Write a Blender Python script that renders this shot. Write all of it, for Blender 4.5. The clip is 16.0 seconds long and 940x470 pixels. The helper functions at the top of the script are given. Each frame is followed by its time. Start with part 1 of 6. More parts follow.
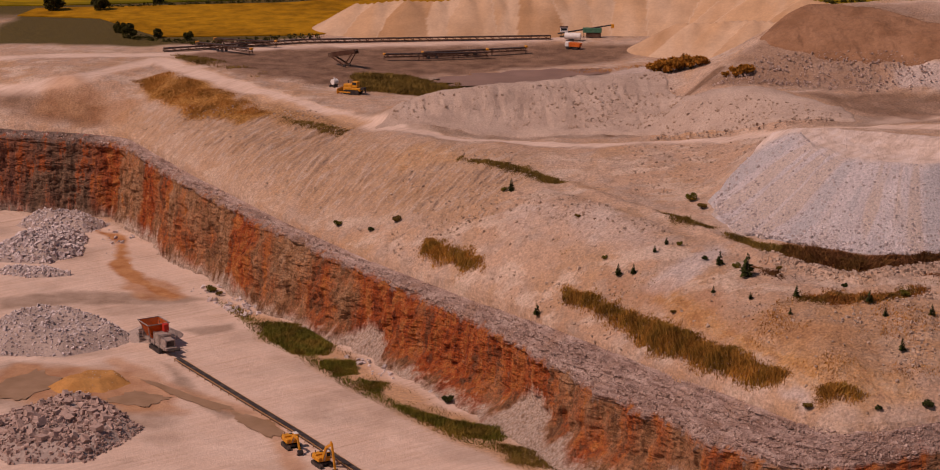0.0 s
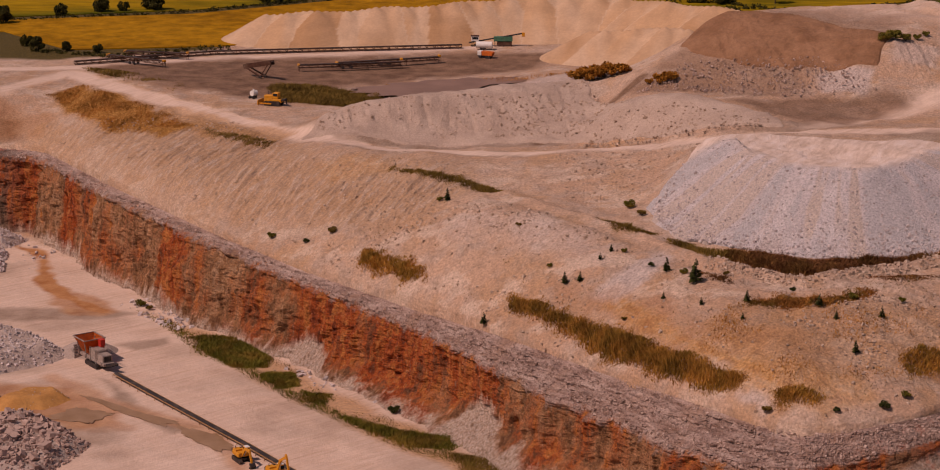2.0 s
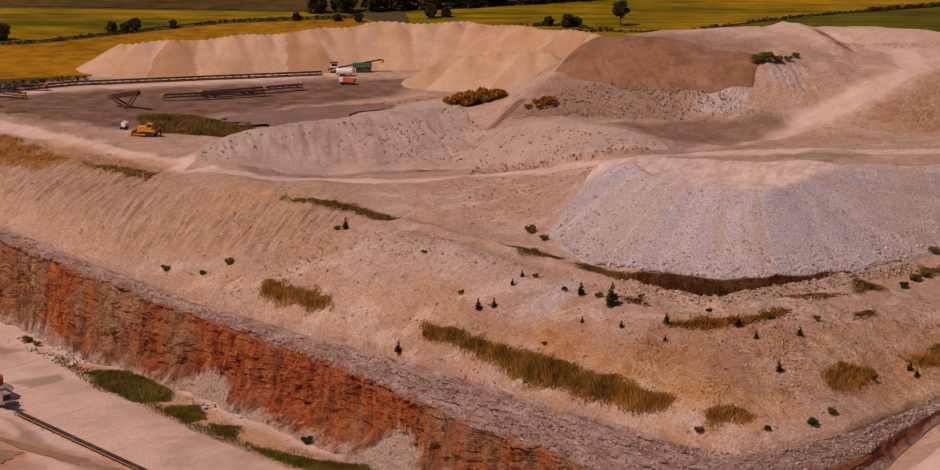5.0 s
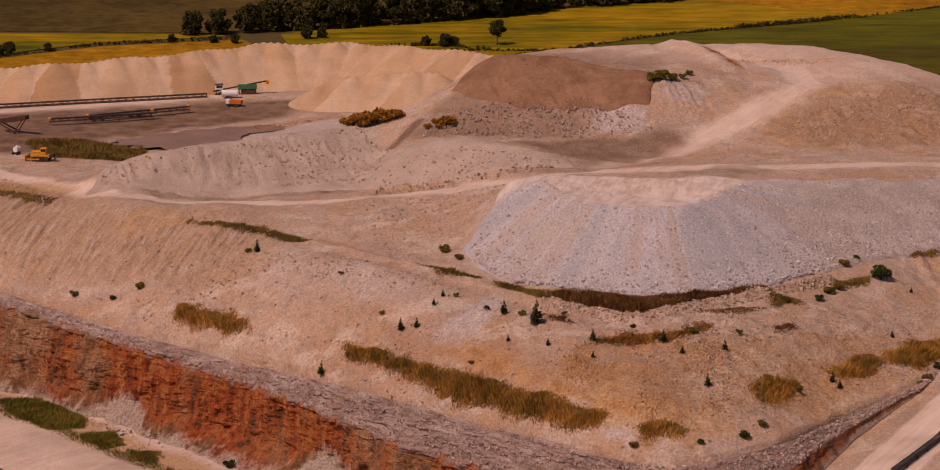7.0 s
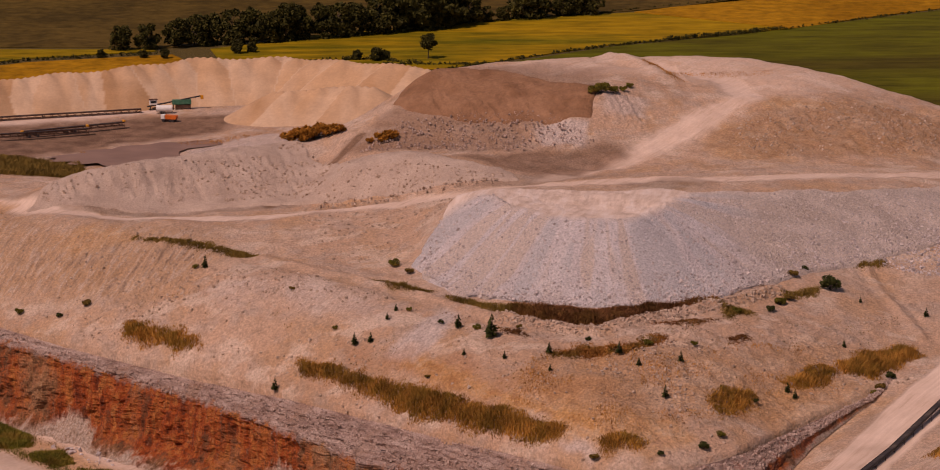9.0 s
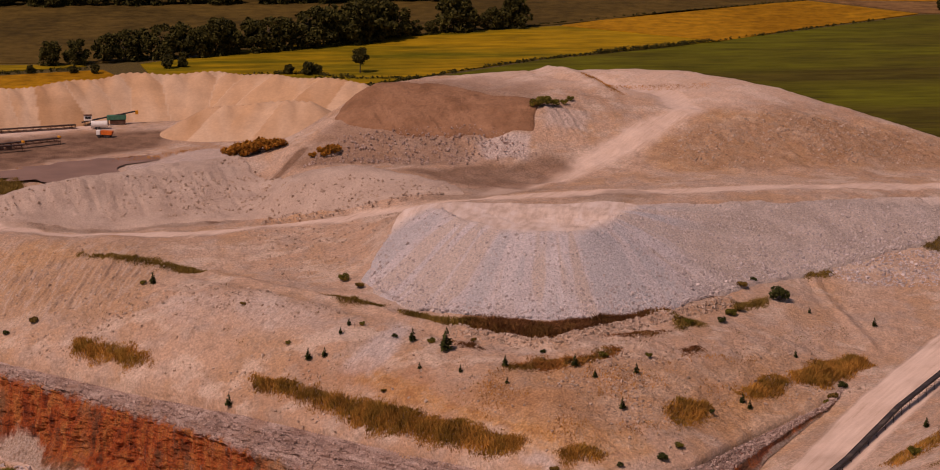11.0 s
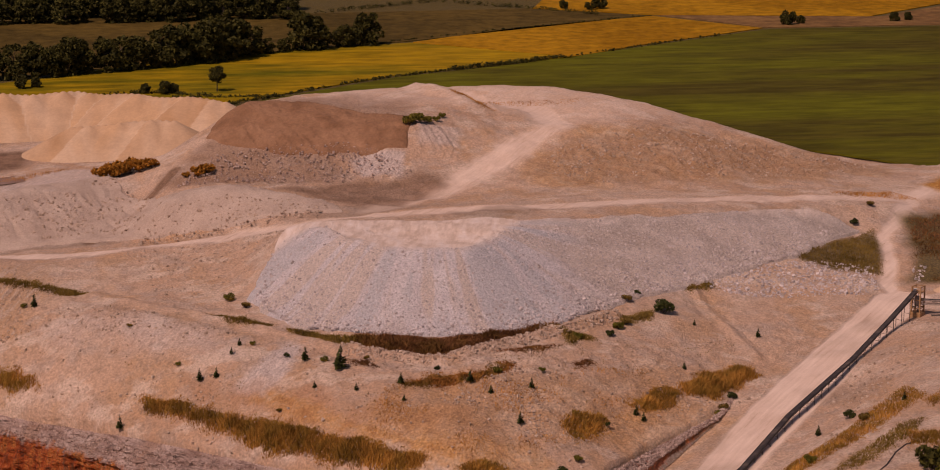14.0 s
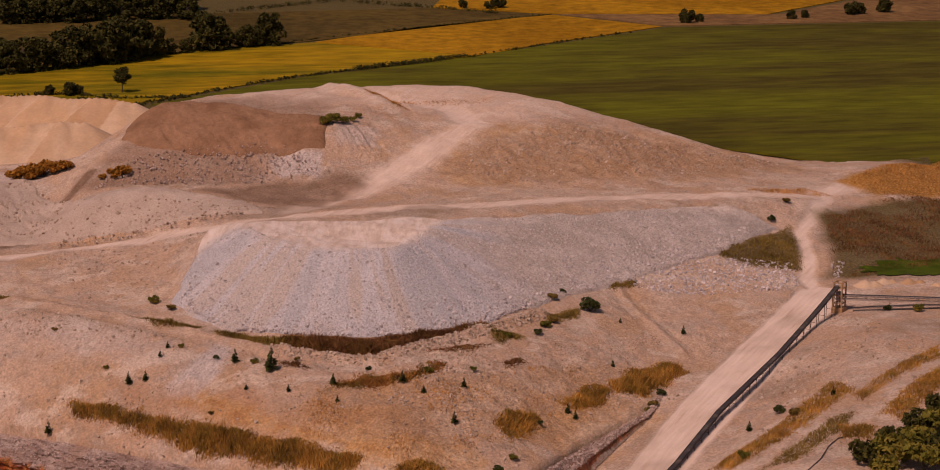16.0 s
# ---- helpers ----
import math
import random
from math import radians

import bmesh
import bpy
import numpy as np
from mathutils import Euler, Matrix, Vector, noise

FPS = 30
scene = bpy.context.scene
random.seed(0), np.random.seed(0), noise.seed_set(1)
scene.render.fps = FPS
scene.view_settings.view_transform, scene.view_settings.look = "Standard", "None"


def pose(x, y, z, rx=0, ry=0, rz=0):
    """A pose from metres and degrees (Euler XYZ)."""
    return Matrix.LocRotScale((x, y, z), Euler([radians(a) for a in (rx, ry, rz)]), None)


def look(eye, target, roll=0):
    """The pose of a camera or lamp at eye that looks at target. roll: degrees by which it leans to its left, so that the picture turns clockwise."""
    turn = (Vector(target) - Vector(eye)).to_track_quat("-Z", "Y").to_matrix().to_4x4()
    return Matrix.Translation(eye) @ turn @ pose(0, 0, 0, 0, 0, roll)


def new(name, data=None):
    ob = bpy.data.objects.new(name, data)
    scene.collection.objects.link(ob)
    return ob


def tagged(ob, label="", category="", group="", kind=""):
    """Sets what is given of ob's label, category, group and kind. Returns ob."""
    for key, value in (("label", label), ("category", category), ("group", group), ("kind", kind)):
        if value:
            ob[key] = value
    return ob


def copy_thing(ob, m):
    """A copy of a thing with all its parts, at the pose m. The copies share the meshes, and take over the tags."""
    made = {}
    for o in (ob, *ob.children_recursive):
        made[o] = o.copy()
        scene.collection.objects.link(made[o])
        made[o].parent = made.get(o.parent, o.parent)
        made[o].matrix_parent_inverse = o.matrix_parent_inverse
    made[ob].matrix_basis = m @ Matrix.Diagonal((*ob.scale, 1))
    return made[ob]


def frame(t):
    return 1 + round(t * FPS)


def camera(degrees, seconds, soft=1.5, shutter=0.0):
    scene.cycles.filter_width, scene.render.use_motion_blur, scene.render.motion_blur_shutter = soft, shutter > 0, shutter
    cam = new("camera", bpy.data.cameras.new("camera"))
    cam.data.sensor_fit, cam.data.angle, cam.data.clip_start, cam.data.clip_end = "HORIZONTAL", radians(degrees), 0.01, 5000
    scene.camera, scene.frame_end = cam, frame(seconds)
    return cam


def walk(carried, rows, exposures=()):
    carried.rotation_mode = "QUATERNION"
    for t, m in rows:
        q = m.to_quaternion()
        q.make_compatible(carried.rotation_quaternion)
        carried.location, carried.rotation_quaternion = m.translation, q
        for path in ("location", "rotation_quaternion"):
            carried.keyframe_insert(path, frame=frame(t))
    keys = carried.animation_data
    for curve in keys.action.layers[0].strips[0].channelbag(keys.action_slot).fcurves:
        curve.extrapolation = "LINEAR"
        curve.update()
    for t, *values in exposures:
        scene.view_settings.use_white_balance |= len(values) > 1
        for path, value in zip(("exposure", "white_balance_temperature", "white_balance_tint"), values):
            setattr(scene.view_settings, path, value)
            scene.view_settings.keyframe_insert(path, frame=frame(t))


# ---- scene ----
cam = camera(22.869, 16.0, 1.0)
# seconds, place, heading to the left, pitch, roll
FLIGHT = [
    (0.0, 70.00, -0.00, 154.00, 12.016, -14.182, -0.292),
    (0.5, 64.27, -1.12, 154.10, 11.158, -14.101, -0.305),
    (1.0, 58.34, -2.69, 154.29, 10.235, -14.105, -0.285),
    (1.5, 52.44, -3.92, 154.50, 9.294, -14.074, -0.292),
    (2.0, 46.32, -5.25, 154.80, 8.322, -14.001, -0.256),
    (2.5, 40.44, -6.44, 155.32, 7.371, -13.942, -0.278),
    (3.0, 34.13, -7.63, 155.59, 6.376, -13.847, -0.218),
    (3.5, 27.97, -8.53, 155.77, 5.408, -13.753, -0.237),
    (4.0, 21.80, -9.30, 156.67, 4.414, -13.697, -0.222),
    (6.5, -10.90, -13.79, 158.69, -0.761, -13.203, -0.044),
    (7.0, -16.68, -13.91, 159.02, -1.931, -13.101, -0.032),
    (7.5, -19.90, -13.60, 159.01, -2.513, -13.040, -0.016),
    (8.0, -23.16, -13.50, 159.11, -3.137, -12.954, 0.021),
    (8.5, -26.06, -13.30, 159.14, -3.688, -12.872, -0.004),
    (9.0, -29.59, -13.05, 159.28, -4.339, -12.784, 0.031),
    (11.5, -45.18, -12.17, 159.56, -7.422, -12.368, 0.126),
    (12.0, -48.42, -11.71, 159.64, -8.222, -12.281, 0.148),
    (12.5, -51.46, -11.50, 159.59, -8.942, -12.179, 0.174),
    (13.0, -54.75, -11.01, 159.59, -9.745, -12.091, 0.197),
    (13.5, -57.99, -10.97, 159.62, -10.478, -12.038, 0.223),
    (14.0, -61.30, -10.88, 159.94, -11.283, -12.034, 0.258),
    (14.5, -64.39, -10.20, 160.02, -12.002, -12.034, 0.280),
    (15.0, -67.73, -9.50, 159.96, -12.812, -12.028, 0.319),
    (15.5, -70.65, -9.09, 160.05, -13.501, -12.034, 0.363),
    (16.0, -74.21, -8.41, 160.22, -14.313, -12.046, 0.394),
]
walk(cam, [(t, pose(x, y, z, 90 + pitch, 0, heading) @ pose(0, 0, 0, 0, 0, roll)) for t, x, y, z, heading, pitch, roll in FLIGHT],
     [(0.0, -0.44, 7500, 36), (16.0, -0.44, 7500, 36)])

# ---- sky and sun ----
SUN_FROM = Vector((-0.46, -0.38, 0.80)).normalized()
world = bpy.data.worlds.new("sky")
scene.world = world
world.use_nodes = True
wn = world.node_tree
sky = wn.nodes.new("ShaderNodeTexSky")
sky.sky_type, sky.sun_disc = "NISHITA", False
sky.sun_elevation = math.asin(SUN_FROM.z)
sky.sun_rotation = math.atan2(SUN_FROM.x, SUN_FROM.y)
wn.links.new(sky.outputs[0], wn.nodes["Background"].inputs[0])
wn.nodes["Background"].inputs[1].default_value = 0.06
sun = new("sun", bpy.data.lights.new("sun", "SUN"))
sun.data.energy, sun.data.angle, sun.data.color = 3.6, radians(0.6), (1.0, 0.88, 0.76)
sun.matrix_world = look((0, 0, 400), Vector((0, 0, 400)) - SUN_FROM)

# ---- materials ----
def shader(name, rough=0.9):
    m = bpy.data.materials.new(name)
    m.use_nodes = True
    b = m.node_tree.nodes["Principled BSDF"]
    b.inputs["Roughness"].default_value = rough
    b.inputs["Specular IOR Level"].default_value = 0.25
    return m, m.node_tree, b


def node(t, kind, **sets):
    n = t.nodes.new("ShaderNode" + kind)
    for k, v in sets.items():
        n.inputs[k].default_value = v
    return n


def noise_of(t, scale, detail=4.0, stretch=(1, 1, 1), rough=0.55):
    co = t.nodes.new("ShaderNodeTexCoord")
    mp = t.nodes.new("ShaderNodeMapping")
    mp.inputs["Scale"].default_value = stretch
    t.links.new(co.outputs["Object"], mp.inputs["Vector"])
    n = node(t, "TexNoise", Scale=scale, Detail=detail, Roughness=rough)
    t.links.new(mp.outputs[0], n.inputs["Vector"])
    return n.outputs["Fac"]


def ramp(t, fac, stops):
    r = t.nodes.new("ShaderNodeValToRGB")
    while len(r.color_ramp.elements) < len(stops):
        r.color_ramp.elements.new(0.5)
    for e, (p, c) in zip(r.color_ramp.elements, stops):
        e.position, e.color = p, (*c, 1) if len(c) == 3 else c
    t.links.new(fac, r.inputs[0])
    return r.outputs[0]


def grey(a):
    return (a, a, a)


def mix(t, fac, a, b, mode="MIX"):
    n = t.nodes.new("ShaderNodeMix")
    n.data_type, n.blend_type = "RGBA", mode
    for s, v in ((n.inputs[0], fac), (n.inputs[6], a), (n.inputs[7], b)):
        if hasattr(v, "node"):
            t.links.new(v, s)
        elif isinstance(v, tuple):
            s.default_value = (*v, 1)
        else:
            s.default_value = v
    return n.outputs[2]


def math_of(t, op, a, b=0.0):
    n = t.nodes.new("ShaderNodeMath")
    n.operation = op
    for s, v in zip(n.inputs, (a, b)):
        if hasattr(v, "node"):
            t.links.new(v, s)
        else:
            s.default_value = v
    return n.outputs[0]


def attr(t, name):
    n = t.nodes.new("ShaderNodeAttribute")
    n.attribute_name = name
    return n.outputs["Fac"]


def bump(t, b, height, distance=0.2, strength=0.6):
    n = node(t, "Bump", Strength=strength, Distance=distance)
    t.links.new(height, n.inputs["Height"])
    t.links.new(n.outputs[0], b.inputs["Normal"])


def plain(name, colour, rough=0.6, metal=0.0, vary=0.25, scale=3.0):
    """A surface of one colour with dirt at two scales."""
    m, t, b = shader(name, rough)
    dark = tuple(c * (1 - vary) for c in colour)
    light = tuple(min(1, c * (1 + vary)) for c in colour)
    c = ramp(t, noise_of(t, scale), [(0.3, dark), (0.7, light)])
    dust = ramp(t, noise_of(t, scale * 0.3), [(0.5, grey(0)), (0.75, grey(0.25))])
    t.links.new(mix(t, dust, c, (0.36, 0.27, 0.2)), b.inputs["Base Color"])
    b.inputs["Metallic"].default_value = metal
    return m


def leafy(name, dark, light, scale=0.6, other=None):
    """Leaves or blades, each with its own tone, in paler and darker clumps; patches of another colour."""
    m, t, b = shader(name, 0.75)
    isl = t.nodes.new("ShaderNodeNewGeometry").outputs["Random Per Island"]
    c = ramp(t, isl, [(0.0, dark), (1.0, light)])
    if other:
        c = mix(t, ramp(t, noise_of(t, 0.16, 4), [(0.46, grey(0)), (0.60, grey(0.85))]), c, ramp(t, isl, [(0.0, tuple(v * 0.55 for v in other)), (1.0, other)]))
    big = ramp(t, noise_of(t, scale), [(0.35, grey(0.6)), (0.65, grey(1.2))])
    t.links.new(mix(t, 1.0, c, big, "MULTIPLY"), b.inputs["Base Color"])
    b.inputs["Specular IOR Level"].default_value = 0.1
    return m


SAND = (0.56, 0.36, 0.25)


def streaks(t, degrees, long, short, detail=6.0, rough=0.6):
    """Noise drawn out along one direction of the plan, with features of the given length and width."""
    co, mp = t.nodes.new("ShaderNodeTexCoord"), t.nodes.new("ShaderNodeMapping")
    mp.vector_type = "TEXTURE"
    mp.inputs["Rotation"].default_value, mp.inputs["Scale"].default_value = (0, 0, radians(degrees)), (long, short, short * 2)
    t.links.new(co.outputs["Object"], mp.inputs["Vector"])
    n = node(t, "TexNoise", Scale=1.0, Detail=detail, Roughness=rough)
    t.links.new(mp.outputs[0], n.inputs["Vector"])
    return n.outputs["Fac"]


def pebbles(t, scale, reach, power):
    """Spots of single stones, denser in some places."""
    co, sp = t.nodes.new("ShaderNodeTexCoord"), node(t, "TexVoronoi", Scale=scale)
    t.links.new(co.outputs["Object"], sp.inputs["Vector"])
    return ramp(t, sp.outputs["Distance"], [(0.0, grey(power)), (reach, grey(0.0))]), sp.outputs["Color"]


def ground_material():
    """Quarry ground: pale sand with roads, grey stone, damp brown earth, rust and dry grass by its own masks."""
    m, t, b = shader("quarry_ground", 0.95)
    big = noise_of(t, 0.02, 5)
    mid = noise_of(t, 0.15, 6)
    fine = noise_of(t, 1.4, 6, rough=0.7)
    sand = ramp(t, big, [(0.3, (0.50, 0.30, 0.19)), (0.52, SAND), (0.7, (0.60, 0.42, 0.315))])
    sand = mix(t, ramp(t, mid, [(0.47, grey(0)), (0.62, grey(0.75))]), sand, (0.485, 0.35, 0.275))
    sand = mix(t, ramp(t, noise_of(t, 0.055, 5, (1.3, 0.8, 1)), [(0.52, grey(0)), (0.64, grey(0.6))]), sand, (0.53, 0.305, 0.165))
    sand = mix(t, ramp(t, noise_of(t, 0.07, 6, (0.8, 1.2, 1.4), 0.6), [(0.52, grey(0)), (0.60, grey(0.75))]), sand, (0.66, 0.49, 0.385))
    sand = mix(t, ramp(t, noise_of(t, 0.33, 5, (1.0, 0.6, 1.0), 0.65), [(0.52, grey(0)), (0.66, grey(0.55))]), sand, (0.35, 0.225, 0.15))
    # slope scraped downhill, with ochre and grey bands between its rills
    rill = streaks(t, 70, 14.0, 1.5)
    scraped = ramp(t, rill, [(0.32, (0.27, 0.17, 0.115)), (0.42, (0.44, 0.275, 0.175)), (0.50, (0.52, 0.305, 0.165)), (0.58, (0.51, 0.35, 0.255)), (0.68, (0.60, 0.44, 0.345))])
    sand = mix(t, math_of(t, "MULTIPLY", attr(t, "scrape"), 0.75), sand, scraped)
    sand = mix(t, attr(t, "ochre"), sand, ramp(t, noise_of(t, 0.28, 6, rough=0.65), [(0.36, (0.40, 0.19, 0.075)), (0.5, (0.60, 0.32, 0.13)), (0.64, (0.60, 0.40, 0.25))]))
    sand = mix(t, attr(t, "pale"), sand, ramp(t, streaks(t, 60, 6.0, 0.8), [(0.36, (0.47, 0.37, 0.33)), (0.6, (0.66, 0.53, 0.475))]))
    ruts = math_of(t, "ADD", math_of(t, "MULTIPLY", streaks(t, 49, 26.0, 1.2), 0.6), math_of(t, "MULTIPLY", noise_of(t, 0.06, 5), 0.4))
    c = mix(t, attr(t, "road"), sand, ramp(t, ruts, [(0.34, (0.47, 0.325, 0.245)), (0.44, (0.60, 0.435, 0.345)), (0.62, (0.70, 0.53, 0.435))]))
    greyc = ramp(t, mid, [(0.35, (0.39, 0.315, 0.275)), (0.65, (0.55, 0.44, 0.38))])
    c = mix(t, attr(t, "stone"), c, greyc)
    c = mix(t, attr(t, "wet"), c, ramp(t, mid, [(0.35, (0.21, 0.135, 0.092)), (0.65, (0.34, 0.24, 0.18))]))
    c = mix(t, attr(t, "damp"), c, ramp(t, mid, [(0.35, (0.17, 0.092, 0.056)), (0.65, (0.31, 0.18, 0.115))]))
    c = mix(t, attr(t, "rust"), c, ramp(t, mid, [(0.35, (0.34, 0.13, 0.045)), (0.65, (0.50, 0.25, 0.11))]))
    c = mix(t, attr(t, "grass"), c, ramp(t, fine, [(0.36, (0.24, 0.10, 0.02)), (0.5, (0.40, 0.18, 0.04)), (0.64, (0.54, 0.28, 0.09))]))
    c = mix(t, attr(t, "turf"), c, ramp(t, fine, [(0.36, (0.06, 0.045, 0.010)), (0.64, (0.15, 0.10, 0.024))]))
    bare = math_of(t, "SUBTRACT", 1.0, math_of(t, "MULTIPLY", attr(t, "road"), 0.85))
    where = ramp(t, noise_of(t, 0.05, 6, rough=0.65), [(0.48, grey(0.05)), (0.60, grey(1))])
    spots, _ = pebbles(t, 0.9, 0.15, 0.6)
    grit, tone = pebbles(t, 2.6, 0.26, 0.55)
    spots, grit = (mix(t, math_of(t, "MULTIPLY", where, bare), (0, 0, 0), p) for p in (spots, grit))
    c = mix(t, spots, c, (0.26, 0.175, 0.13))
    c = mix(t, grit, c, ramp(t, tone, [(0.3, (0.25, 0.165, 0.12)), (0.75, (0.70, 0.54, 0.44))]))
    dirt = ramp(t, fine, [(0.34, grey(0.68)), (0.66, grey(1.22))])
    c = mix(t, bare, c, mix(t, 1.0, c, dirt, "MULTIPLY"))
    t.links.new(c, b.inputs["Base Color"])
    h = math_of(t, "ADD", math_of(t, "ADD", math_of(t, "MULTIPLY", fine, 0.6), mid), math_of(t, "MULTIPLY", grit, 0.18))
    h = math_of(t, "ADD", h, math_of(t, "MULTIPLY", math_of(t, "MULTIPLY", rill, attr(t, "scrape")), 0.8))
    bump(t, b, math_of(t, "MULTIPLY", h, bare), 1.15, 1.0)
    return m


def face_material():
    """Quarry face: pale layered cap rock, tan and rust-streaked wall, washed pale foot."""
    m, t, b = shader("quarry_face_rock", 0.92)
    v = attr(t, "depth")
    streak = noise_of(t, 0.36, 6, (1.0, 1.0, 0.16), 0.62)
    blotch = noise_of(t, 0.07, 5, (1, 1, 0.7))
    stripe = noise_of(t, 1.5, 5, (1.0, 1.0, 0.10), 0.65)
    strata = noise_of(t, 1.0, 5, (0.10, 0.10, 1.0), 0.6)
    crack = noise_of(t, 0.55, 4, (0.22, 0.22, 1.3), 0.55)
    fine = noise_of(t, 1.9, 6, rough=0.75)
    cap = ramp(t, strata, [(0.34, (0.27, 0.16, 0.125)), (0.46, (0.45, 0.30, 0.25)), (0.66, (0.63, 0.465, 0.40))])
    cap = mix(t, ramp(t, blotch, [(0.52, grey(0)), (0.66, grey(0.5))]), cap, (0.47, 0.27, 0.175))
    tan = ramp(t, streak, [(0.34, (0.19, 0.078, 0.034)), (0.48, (0.38, 0.18, 0.082)), (0.64, (0.54, 0.33, 0.20))])
    red = ramp(t, streak, [(0.36, (0.19, 0.034, 0.010)), (0.48, (0.43, 0.085, 0.018)), (0.64, (0.55, 0.19, 0.05))])
    f = math_of(t, "ADD", math_of(t, "MULTIPLY", streak, 0.45), math_of(t, "MULTIPLY", blotch, 0.45))
    f = math_of(t, "ADD", f, math_of(t, "MULTIPLY", attr(t, "rusty"), 0.2))
    wall = mix(t, ramp(t, f, [(0.43, grey(0)), (0.53, grey(1))]), tan, red)
    wall = mix(t, ramp(t, stripe, [(0.34, grey(0.45)), (0.46, grey(0))]), wall, (0.14, 0.058, 0.03))
    wall = mix(t, ramp(t, stripe, [(0.57, grey(0)), (0.72, grey(0.4))]), wall, (0.54, 0.36, 0.24))
    foot = ramp(t, stripe, [(0.34, (0.40, 0.255, 0.175)), (0.5, (0.60, 0.445, 0.35)), (0.66, (0.70, 0.56, 0.475))])
    vj = math_of(t, "ADD", math_of(t, "SUBTRACT", v, attr(t, "capline")), math_of(t, "MULTIPLY", math_of(t, "SUBTRACT", streak, 0.5), 0.3))
    c = mix(t, ramp(t, math_of(t, "ADD", vj, 0.5), [(0.47, grey(0)), (0.54, grey(1))]), cap, wall)
    vf = math_of(t, "ADD", v, math_of(t, "MULTIPLY", attr(t, "washed"), 0.42))
    vf = math_of(t, "ADD", vf, math_of(t, "MULTIPLY", math_of(t, "SUBTRACT", streak, 0.5), 0.5))
    c = mix(t, ramp(t, vf, [(0.86, grey(0)), (0.98, grey(0.95))]), c, foot)
    # dark rock at the left end; the right end's shade put into the colour
    c = mix(t, attr(t, "dark_rock_shade"), c, ramp(t, streak, [(0.40, (0.08, 0.062, 0.052)), (0.54, (0.16, 0.115, 0.09)), (0.60, (0.36, 0.06, 0.02))]))
    line = ramp(t, math_of(t, "ABSOLUTE", math_of(t, "SUBTRACT", crack, 0.5)), [(0.0, grey(0.5)), (0.018, grey(0))])
    c = mix(t, mix(t, ramp(t, vf, [(0.80, grey(1)), (0.95, grey(0.1))]), (0, 0, 0), line), c, (0.09, 0.05, 0.036))
    c = mix(t, 1.0, c, ramp(t, fine, [(0.34, grey(0.66)), (0.66, grey(1.26))]), "MULTIPLY")
    t.links.new(c, b.inputs["Base Color"])
    h = math_of(t, "ADD", math_of(t, "ADD", fine, math_of(t, "MULTIPLY", stripe, 0.5)), math_of(t, "MULTIPLY", strata, 0.5))
    bump(t, b, math_of(t, "SUBTRACT", h, math_of(t, "MULTIPLY", line, 0.5)), 1.0, 1.0)
    return m


def heap_material(name, dark, light, fine_scale=1.2, bump_m=0.5):
    m, t, b = shader(name, 0.95)
    mid = noise_of(t, 0.12, 6)
    fine = noise_of(t, fine_scale, 6, rough=0.7)
    c = ramp(t, mid, [(0.3, dark), (0.7, light)])
    c = mix(t, 1.0, c, ramp(t, fine, [(0.3, grey(0.8)), (0.7, grey(1.15))]), "MULTIPLY")
    t.links.new(c, b.inputs["Base Color"])
    bump(t, b, fine, bump_m, 0.6)
    return m


def crop_material(name, dark, light, row=(1, 1, 1)):
    m, t, b = shader(name, 0.95)
    big = noise_of(t, 0.012, 4, row)
    fine = noise_of(t, 0.12, 6, row, 0.7)
    c = ramp(t, math_of(t, "ADD", math_of(t, "MULTIPLY", big, 0.75), math_of(t, "MULTIPLY", noise_of(t, 0.06, 4, row), 0.25)), [(0.41, dark), (0.58, light)])
    c = mix(t, 1.0, c, ramp(t, fine, [(0.34, grey(0.5)), (0.66, grey(1.0))]), "MULTIPLY")
    t.links.new(c, b.inputs["Base Color"])
    b.inputs["Specular IOR Level"].default_value = 0.05
    bump(t, b, fine, 1.0, 0.5)
    return m


M_GROUND, M_FACE = ground_material(), face_material()


def sand_material():
    """Washed sand, tipped in fans of slightly different tone."""
    m, t, b = shader("washed_sand", 0.95)
    c = ramp(t, attr(t, "fan"), [(0.0, (0.42, 0.235, 0.12)), (0.35, (0.50, 0.31, 0.185)), (0.7, (0.56, 0.38, 0.255)), (1.0, (0.52, 0.315, 0.18))])
    fine = noise_of(t, 0.9, 5, rough=0.6)
    c = mix(t, 1.0, c, ramp(t, noise_of(t, 0.1, 5), [(0.35, grey(0.88)), (0.65, grey(1.06))]), "MULTIPLY")
    c = mix(t, 1.0, c, ramp(t, fine, [(0.34, grey(0.92)), (0.66, grey(1.05))]), "MULTIPLY")
    t.links.new(c, b.inputs["Base Color"])
    bump(t, b, fine, 0.15, 0.6)
    return m


M_SANDPILE = sand_material()
M_SPOIL = heap_material("grey_spoil", (0.43, 0.31, 0.245), (0.57, 0.43, 0.35), 1.7, 1.3)
M_EARTH = heap_material("brown_earth", (0.225, 0.108, 0.055), (0.37, 0.195, 0.11), 0.9, 1.5)


